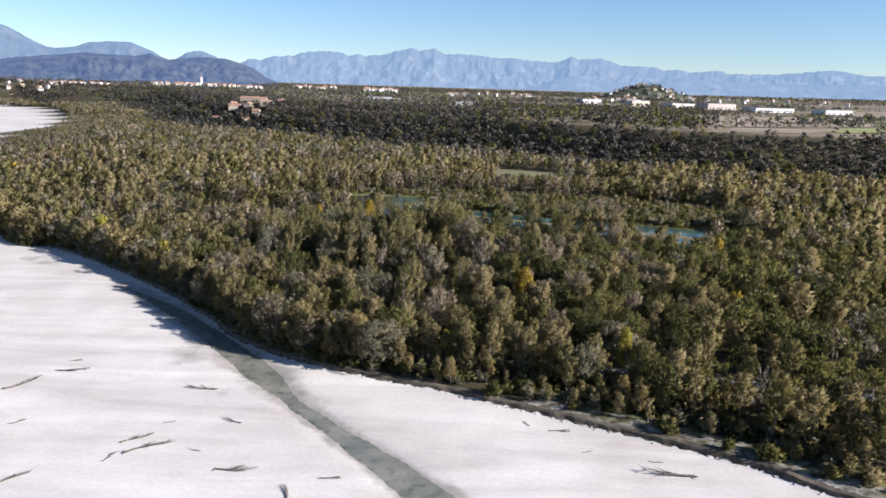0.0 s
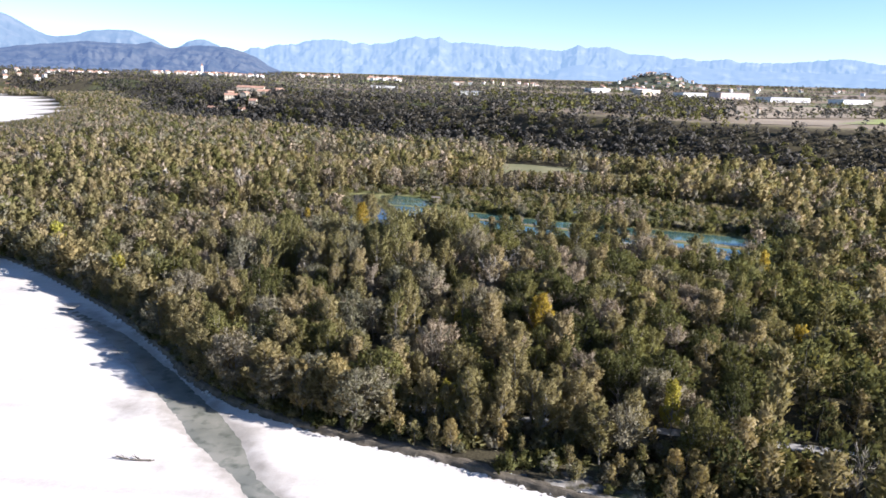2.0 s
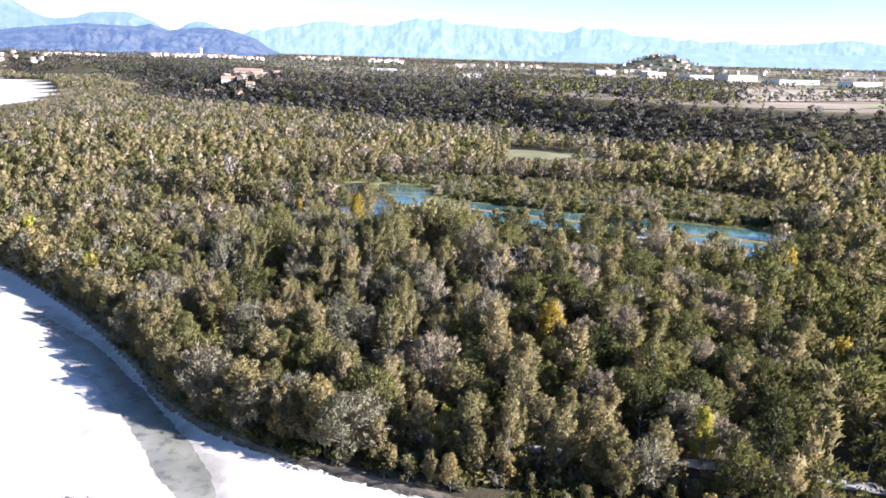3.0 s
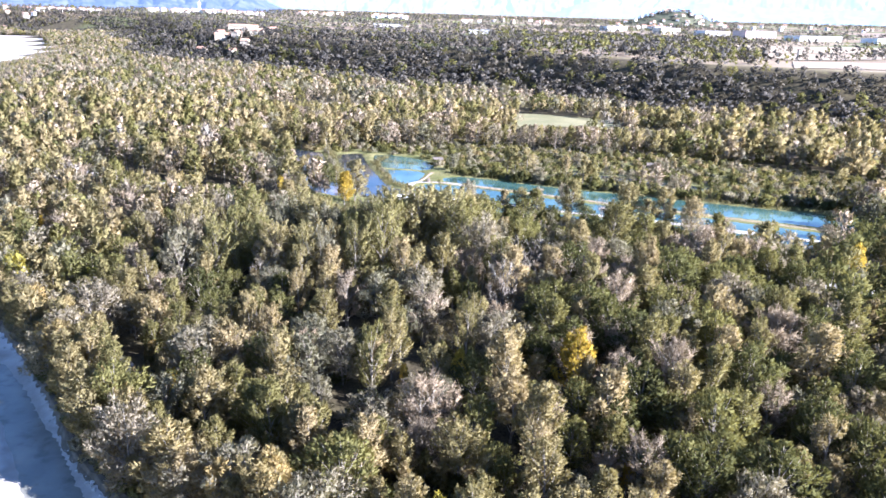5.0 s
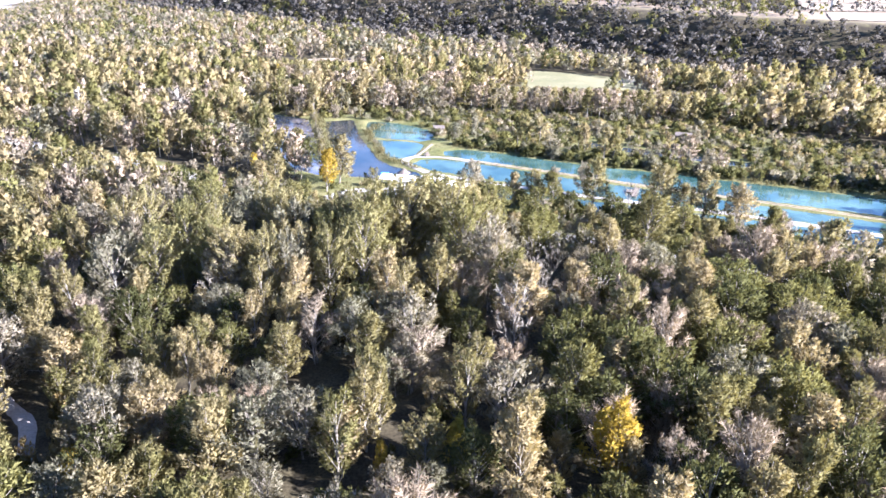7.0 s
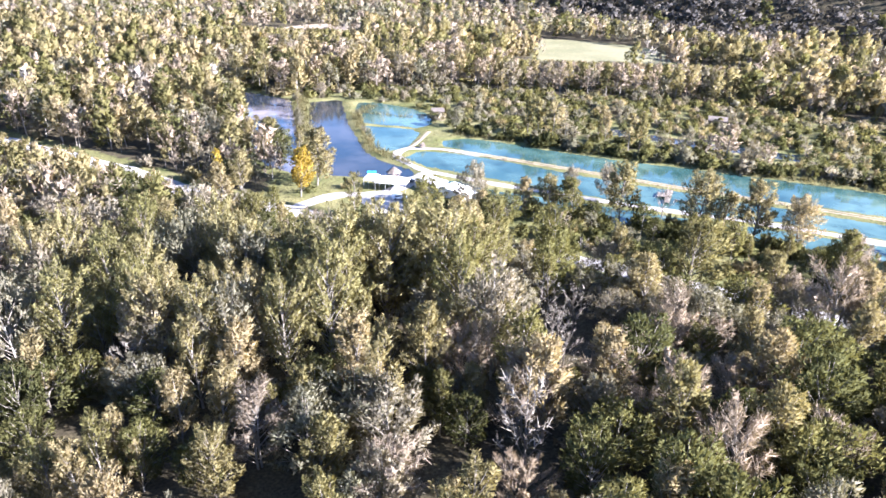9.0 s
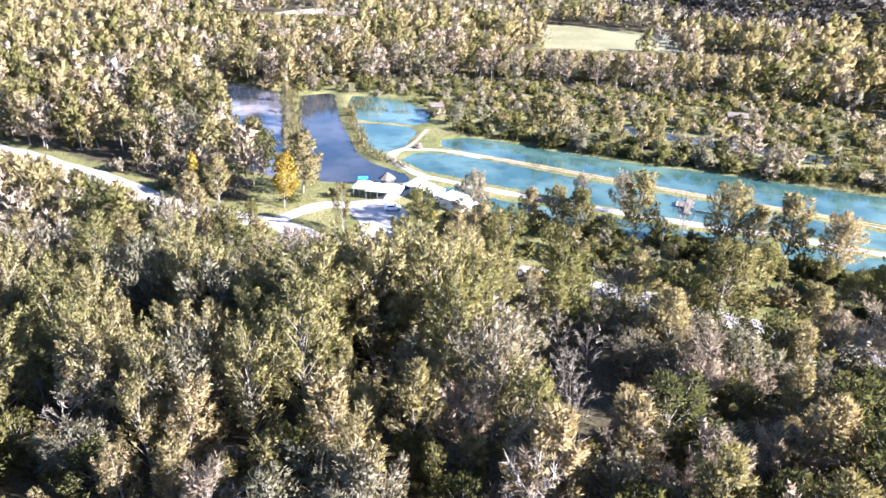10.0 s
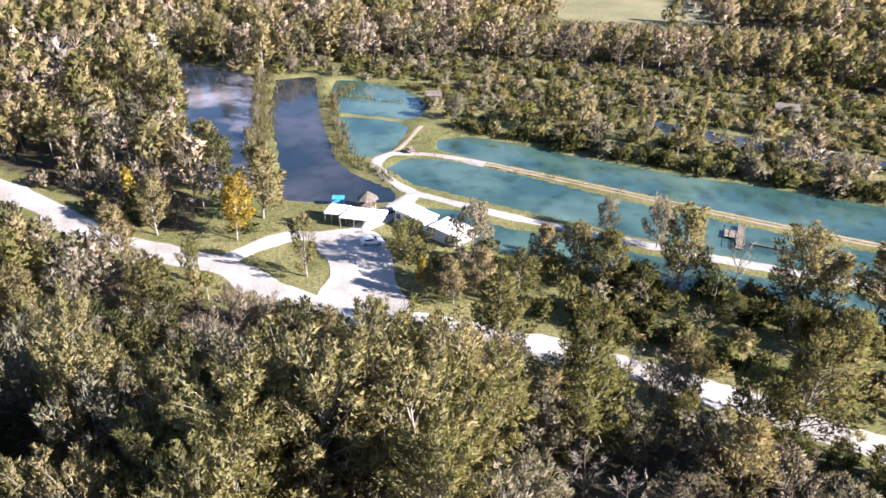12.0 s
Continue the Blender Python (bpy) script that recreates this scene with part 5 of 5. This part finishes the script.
PINKWALL = surf("pinkish_factory_wall", (0.45, 0.32, 0.28), (0.55, 0.42, 0.37), 0.05, 1, 0.85)
for x, y, turn, w, d, h, mat, text, bays in ((690, 1640, 24, 110, 40, 8, WHITEWALL, "long white industrial hall", 6), (830, 1640, 26, 90, 36, 8, WHITEWALL, "white industrial hall with a grey roof", 5), (620, 1760, 22, 80, 40, 13, PINKWALL, "pinkish factory block with many bays", 7),
                                             (560, 1850, 25, 70, 36, 10, WHITEWALL, "white factory hall with flat roof", 4), (1010, 1620, 22, 85, 36, 8, WHITEWALL, "white hall behind a hedge", 5), (480, 1930, 25, 55, 30, 12, CREAMWALL, "cream office block beside the halls", 6),
                                             (500, 2080, 25, 50, 26, 10, WHITEWALL, "small white hall with grey roof", 3), (380, 2050, 25, 60, 30, 10, WHITEWALL, "small white hall with grey roof", 3), (40, 1500, 0, 50, 16, 7, WHITEWALL, "long white farm shed", 4), (-150, 1720, 5, 60, 16, 7, WHITEWALL, "long white farm shed", 4)):
    warehouse(x, y, turn, w, d, h, mat, text, bays)
# brick tower in the stubble field
tower = thing("field_tower", 318, 830, 10, "small square brick transformer tower in the field", "tower")
part("shaft", box(-1.6, 1.6, -1.6, 1.6, -0.5, 9.5), CREAMWALL, tower)
part("roof", box(-1.9, 1.9, -1.9, 1.9, 9.5, 10.0), REDROOF, tower)


# ---- the fishing lodge by the ponds ----
def pavilion(x, y, turn, w, d, h, label):
    """A white canvas roof with a ridge on slim posts."""
    tent = thing("pavilion", x, y, turn, label, "pavilion", "white pavilions")
    bm = bmesh.new()
    lo = [bm.verts.new((sx * w / 2, sy * d / 2, h)) for sx, sy in ((-1, -1), (1, -1), (1, 1), (-1, 1))]
    hi = [bm.verts.new((-w * 0.3, 0, h + 1.1)), bm.verts.new((w * 0.3, 0, h + 1.1))]
    skirt = [bm.verts.new((v.co.x * 1.01, v.co.y * 1.01, h - 0.3)) for v in lo]
    for f in ((lo[0], lo[1], hi[1], hi[0]), (lo[2], lo[3], hi[0], hi[1]), (lo[1], lo[2], hi[1]), (lo[3], lo[0], hi[0])):
        bm.faces.new(f)
    for k in range(4):
        bm.faces.new((skirt[k], skirt[(k + 1) % 4], lo[(k + 1) % 4], lo[k]))
    bmesh.ops.recalc_face_normals(bm, faces=bm.faces[:])
    part("canopy", bm, CANVAS, tent)
    for sx in (-1, -0.33, 0.33, 1):
        for sy in (-1, 1):
            part("post", bar(bmesh.new(), (sx * (w / 2 - 0.1), sy * (d / 2 - 0.1), -0.1), (sx * (w / 2 - 0.1), sy * (d / 2 - 0.1), h), 0.06, 0.06), STEEL, tent)
    return tent


pavilion(-14.8, 373.6, -8, 8.5, 5.0, 2.6, "white canvas pavilion open at the sides")
pavilion(-20.2, 375.2, -8, 4.5, 4.0, 2.5, "small white canvas pavilion beside the yard")
lodge = thing("lodge", -4.6, 375, -38, "long low white lodge with a pale flat roof", "building")
part("wall", box(-3.9, 3.9, -2.0, 2.0, -0.3, 2.7), WHITEWALL, lodge)
part("roof", box(-4.2, 0.6, -2.3, 2.3, 2.7, 2.95, soft=0.05), CANVAS, lodge)
part("lower_roof", box(0.62, 4.2, -2.3, 2.3, 2.45, 2.72, soft=0.05), CANVAS, lodge)
for k in range(3):
    part("window", box(-3.5 + 2.2 * k, -2.3 + 2.2 * k, -2.06, -1.95, 1.0, 2.1), DARKGLASS, lodge)
part("door", box(2.9, 3.75, -2.06, -1.95, 0, 2.05), TIMBER, lodge)
annex = thing("annex", 2.6, 369.5, -38, "white lodge annex with stepped roofs", "building")
part("wall", box(-3, 3, -2.4, 2.4, -0.3, 2.5), WHITEWALL, annex)
part("roof", box(-3.3, 3.3, -2.8, 2.8, 2.5, 2.72, soft=0.05), CANVAS, annex)
part("awning", box(3.3, 5.6, -2.2, 1.8, 2.1, 2.2), CANVAS, annex)
blue = thing("blue_shelter", -21.5, 382.2, 5, "bright blue tarpaulin shelter at the lake shore", "shelter")
part("cover", box(-1.3, 1.3, -1.0, 1.0, 1.7, 1.88, soft=0.06), BLUETARP, blue)
part("side", box(-1.25, 1.25, 0.9, 0.98, 0, 1.7), BLUETARP, blue)
for sx in (-1.2, 1.2):
    part("post", bar(bmesh.new(), (sx, -0.9, -0.1), (sx, -0.9, 1.7), 0.05, 0.05), TIMBER, blue)
hut = thing("gazebo", -15.2, 381.5, 0, "round timber gazebo with a brown shingle roof", "gazebo")
bm = bmesh.new()
bmesh.ops.create_cone(bm, cap_ends=True, segments=8, radius1=2.3, radius2=0.25, depth=1.5, matrix=Matrix.Translation((0, 0, 3.0)))
part("roof", bm, THATCH, hut)
for k in range(8):
    a = 6.2832 * (k + 0.5) / 8
    part("post", bar(bmesh.new(), (1.7 * math.cos(a), 1.7 * math.sin(a), -0.1), (1.7 * math.cos(a), 1.7 * math.sin(a), 2.4), 0.08, 0.08), TIMBER, hut)
bm = bmesh.new()
bmesh.ops.create_cone(bm, cap_ends=True, segments=8, radius1=1.7, radius2=1.7, depth=1.0, matrix=Matrix.Translation((0, 0, 0.4)))
part("parapet", bm, TIMBER, hut)


def shed(x, y, turn, w, d, h, label):
    """A small timber hut with a lean-to roof."""
    ob = thing("shed", x, y, turn, label, "shed", "timber sheds")
    part("wall", box(-w / 2, w / 2, -d / 2, d / 2, -0.2, h), TIMBER, ob)
    bm = box(-w / 2 - 0.4, w / 2 + 0.4, -d / 2 - 0.4, d / 2 + 0.4, h, h + 0.15)
    for v in bm.verts:
        v.co.z += 0.15 * v.co.y
    part("roof", bm, THATCH, ob)
    part("door", box(-0.45, 0.45, -d / 2 - 0.05, -d / 2 + 0.03, 0, 1.95), THATCH, ob)


shed(-6.5, 456, 10, 4, 3, 2.3, "weathered timber shed by the north pond")
shed(96, 456, -15, 6, 4, 2.6, "timber hut at the wood's edge")
shed(-9.4, 413.8, 30, 1.2, 1.0, 0.8, "small timber sluice box on the dike")


def car(x, y, turn, paint, label):
    """A parked hatchback: body, cabin glass, wheels with rims, lamps."""
    ob = thing("car", x, y, turn, label, "car", "parked cars")
    bm = bmesh.new()
    prof = [(-2.05, 0.35), (-2.1, 0.75), (-1.95, 0.95), (-1.5, 1.4), (-0.6, 1.5), (0.3, 1.45), (0.95, 0.98), (1.85, 0.85), (2.1, 0.65), (2.05, 0.35)]
    sides = [[bm.verts.new((px, s * (0.86 if pz < 1.0 else 0.68), pz)) for px, pz in prof] for s in (-1, 1)]
    for k in range(len(prof)):
        j = (k + 1) % len(prof)
        bm.faces.new((sides[0][k], sides[0][j], sides[1][j], sides[1][k]))
    bm.faces.new(sides[0]), bm.faces.new(sides[1])
    bmesh.ops.recalc_face_normals(bm, faces=bm.faces[:])
    bmesh.ops.bevel(bm, geom=bm.edges[:], offset=0.05, segments=1, affect="EDGES")
    part("body", bm, paint, ob)
    for s in (-1, 1):
        part("side_window", box(-1.35, 0.45, s * 0.75 - 0.06, s * 0.75 + 0.06, 1.03, 1.36, soft=0.02), DARKGLASS, ob)
    bm = box(0.42, 0.98, -0.62, 0.62, 1.0, 1.03)
    for v in bm.verts:
        v.co.z += (0.95 - v.co.x) * 0.72
    part("windscreen", bm, DARKGLASS, ob)
    for wx in (-1.3, 1.3):
        for s in (-1, 1):
            tyre = part("wheel", bar(bmesh.new(), (wx, s * 0.72, 0.32), (wx, s * 0.9, 0.32), 0.32, 0.32, 14), RUBBER, ob)
            part("rim", bar(bmesh.new(), (wx, s * 0.88, 0.32), (wx, s * 0.91, 0.32), 0.2, 0.18, 10), STEEL, tyre)
    for s in (-1, 1):
        part("headlight", box(2.0, 2.12, s * 0.6 - 0.16, s * 0.6 + 0.16, 0.62, 0.76), STEEL, ob, "clear headlight")


car(-11.2, 379, 35, CARDARK, "dark grey hatchback parked by the pavilion")
car(-12.2, 366, 15, CARWHITE, "small white hatchback in the yard shade")

# jetty and sluices across the ponds
jetty = thing("jetty", 59.8, 376.3, 71, "weathered timber jetty across the pond", "jetty", z=WATER_Z)
for k in range(22):
    part("plank", box(-5.5 + 0.5 * k, -5.06 + 0.5 * k, -0.7, 0.7, 0.42, 0.5), TIMBER, jetty)
for k in range(5):
    for s in (-1, 1):
        part("pile", bar(bmesh.new(), (-5 + 2.5 * k, s * 0.65, -1.2), (-5 + 2.5 * k, s * 0.65, 1.3), 0.09, 0.09), TIMBER, jetty)
for s in (-1, 1):
    part("rail", bar(bmesh.new(), (-5.2, s * 0.65, 1.25), (5.2, s * 0.65, 1.25), 0.05, 0.05), TIMBER, jetty)
part("platform", box(-1.2, 2.2, 0.7, 3.0, 0.4, 0.5), TIMBER, jetty)
for x, y, turn, span in ((64.8, 372.5, -22, 8.0), (75.5, 367.6, -20, 6.5)):
    weir = thing("weir", x, y, turn, "dark timber weir board across the pond", "weir", z=WATER_Z)
    part("board", box(-span / 2, span / 2, -0.12, 0.12, -0.8, 0.35), TIMBER, weir)
    for k in range(4):
        part("stake", bar(bmesh.new(), (-span / 2 + span * k / 3, 0.2, -1), (-span / 2 + span * k / 3, 0.2, 0.6), 0.07, 0.06), TIMBER, weir)
# reed bar in the north pond and reeds on the dikes
reed = Growth(77)
for line, wide, tall, dense in (([(-36, 459.5), (-26, 456.5), (-16, 454)], 0.8, 0.9, 8), ([(-33, 470), (-36, 452), (-33, 442), (-28.5, 424), (-24.5, 411), (-19.5, 404.5), (-12, 397)], 2.2, 1.7, 16), ([(-62, 476), (-53.5, 440), (-48, 420), (-44, 402)], 2.8, 2.2, 22),
                                ([(0, 431), (20, 425.5), (50, 413.5), (75, 405), (100, 396), (150, 379)], 2.0, 1.5, 12), ([(-94, 491), (-75, 484), (-58, 479)], 2, 1.4, 8)):
    for p in glide(line, 1.0):
        for k in range(dense // 4):
            q = p + Vector((random.gauss(0, wide * 0.6), random.gauss(0, wide * 0.6)))
            z = height(q.x, q.y)
            reed.twigs((q.x, q.y, max(z, WATER_Z)), 0.5, 8, tall, 0.07, 1.6)
tagged(new("reeds", leaf_mesh("reeds", reed.done()[2], reed.done()[3], REED)), "straw-coloured reeds along the pond edges", "reeds", kind="stuff")

# tufts of grass round the yard, on the dikes and in the scrub
tuft = Growth(78)
places = [(random.uniform(-60, 130), random.uniform(320, 500)) for k in range(7000)] + [(random.uniform(10, 85), random.uniform(130, 175)) for k in range(900)]
spots = np.array(places)
water_gap = np.min([area_distance(spots[:, 0], spots[:, 1], p) for p in WATERS + [LOT]], axis=0)
road_gap = np.min([line_distance(spots[:, 0], spots[:, 1], p) for p in (ROAD_MAIN, ROAD_LOOP, ROAD_DIKE, PATH_UP)], axis=0)
bank_gap = line_distance(spots[:, 0], spots[:, 1], BANK, True)
for (x, y), w, d, k in zip(places, water_gap, road_gap, bank_gap):
    if w > 0.8 and d > 3.2 and k > 1.5:
        tuft.twigs((x, y, height(x, y)), 0.8, 7, random.uniform(0.35, 0.8), 0.06, 0.8)
tagged(new("grass", leaf_mesh("grass", *tuft.done()[2:], GRASSBLADE)), "rough tufts of olive and straw grass", "grass", kind="stuff")

# ---- driftwood and boulders on the river bed ----
def driftwood(x, y, turn, size, label, seed):
    """A stranded tree: a bent stem, its root plate, swept branches and a tangle of twigs."""
    r = random.Random(seed)
    ob = thing("driftwood", x, y, turn, label, "driftwood", "driftwood on the gravel")
    path = [Vector((size * (u - 0.5), size * 0.1 * math.sin(3 * u + seed), size * (0.03 + 0.05 * u))) for u in (0, 0.25, 0.5, 0.75, 1)]
    bm = bmesh.new()
    for k in range(4):
        bar(bm, path[k], path[k + 1], size * (0.034 - 0.006 * k), size * (0.028 - 0.006 * k), 7)
    part("stem", bm, DEADWOOD, ob)
    for k in range(5):
        a = r.uniform(1.9, 4.4)
        part("root", bar(bmesh.new(), path[0], path[0] + Vector((math.cos(a), math.sin(a), r.uniform(-0.1, 0.5))) * size * r.uniform(0.07, 0.15), 0.016 * size, 0.005 * size, 5), DEADWOOD, ob)
    side = r.choice((-1, 1))
    twig = bmesh.new()
    for k in range(4 if size < 3 else 8):
        start = path[1].lerp(path[4], r.random())
        way = Vector((1, side * r.uniform(-0.15, 0.7), r.uniform(0.0, 0.2))).normalized() * size * r.uniform(0.2, 0.42)
        part("branch", bar(bmesh.new(), start, start + way, 0.012 * size, 0.004 * size, 5), DEADWOOD, ob)
        for j in range(7):
            q = start + way * r.uniform(0.1, 1.0)
            bar(twig, q, q + Vector((r.uniform(0.05, 0.2), side * r.uniform(-0.1, 0.16), r.uniform(-0.04, 0.08))) * size, 0.006 * size, 0.002 * size, 4)
    part("twigs", twig, DEADWOOD, ob)


for k, (x, y, turn, size) in enumerate(((-103.4, 173, 60, 6.5), (-96.2, 183.7, 10, 6), (-92.6, 152.5, 30, 3), (-58.5, 174, 170, 6), (-46, 156.6, 150, 4), (-60.5, 142, 40, 7), (-40.2, 134.4, 5, 6), (-27.8, 125.7, 100, 4.5), (-20.5, 132.6, 0, 3.6), (-80.6, 128.3, 30, 6),
                                       (47.6, 138.2, 165, 8), (27.4, 156, 0, 4), (20.2, 159.7, 130, 2.5), (32, 146.8, 20, 2), (-66.3, 138, 70, 3), (-60, 154.8, 0, 2), (-50, 142.3, 160, 2.2), (-98, 190, 15, 3), (-64, 146, 40, 5), (45.5, 143, 0, 2.2))):
    driftwood(x, y, turn, size, "bleached stranded tree with broken branches" if size > 5 else "small grey driftwood branch on the gravel", 40 + k)
verts, faces = [], []
edge_line = glide(BANK[3:19], 1.2)
for k, p in enumerate(edge_line):
    d = (edge_line[min(k + 1, len(edge_line) - 1)] - edge_line[max(k - 1, 0)]).normalized()
    inland = Vector((d.y, -d.x))
    tall = 0.85 + 0.35 * noise.noise(Vector((p.x * 0.11, p.y * 0.11, 3)))
    for off, z in ((-1.5, -0.35), (-0.9, 0.3), (-0.65, 0.95), (-0.45, 1.25), (0.3, 1.5), (1.8, 1.2)):
        q = p + inland * (off + 0.45 * noise.noise(Vector((p.x * 0.35, p.y * 0.35, off))))
        verts.append((q.x, q.y, z * tall + 0.12 * noise.noise(Vector((q.x, q.y, z)))))
    if k:
        a = 6 * k
        faces += [(a - 6 + j, a + j, a + j + 1, a - 5 + j) for j in range(5)]
tagged(new("river_bank", raw_mesh("river_bank", verts, faces, BANKSOIL, smooth=False)), "eroded earth bank above the gravel bed", "bank", kind="structure")
r = np.random.default_rng(5)
ball = bmesh.new()
bmesh.ops.create_icosphere(ball, subdivisions=1, radius=1)
ball_verts, ball_faces = np.array([v.co[:] for v in ball.verts]), np.array([[v.index for v in f.verts] for f in ball.faces])
ball.free()
verts, faces = [], []
for p in glide(BANK[5:19], 0.7):
    for k in range(2):
        x, y = p.x + r.normal(-0.3, 0.6), p.y + r.normal(-0.3, 0.6)
        size = r.uniform(0.15, 0.5) * np.array([1, r.uniform(0.6, 1), r.uniform(0.5, 0.8)])
        faces.append(ball_faces + len(verts) * len(ball_verts))
        verts.append(ball_verts * size * r.uniform(0.8, 1.2, ball_verts.shape) + (x, y, height(x, y) + 0.05))
tagged(new("bank_stones", raw_mesh("bank_stones", np.concatenate(verts), np.concatenate(faces), STONE)), "pale boulders along the eroded river bank", "stones", kind="stuff")
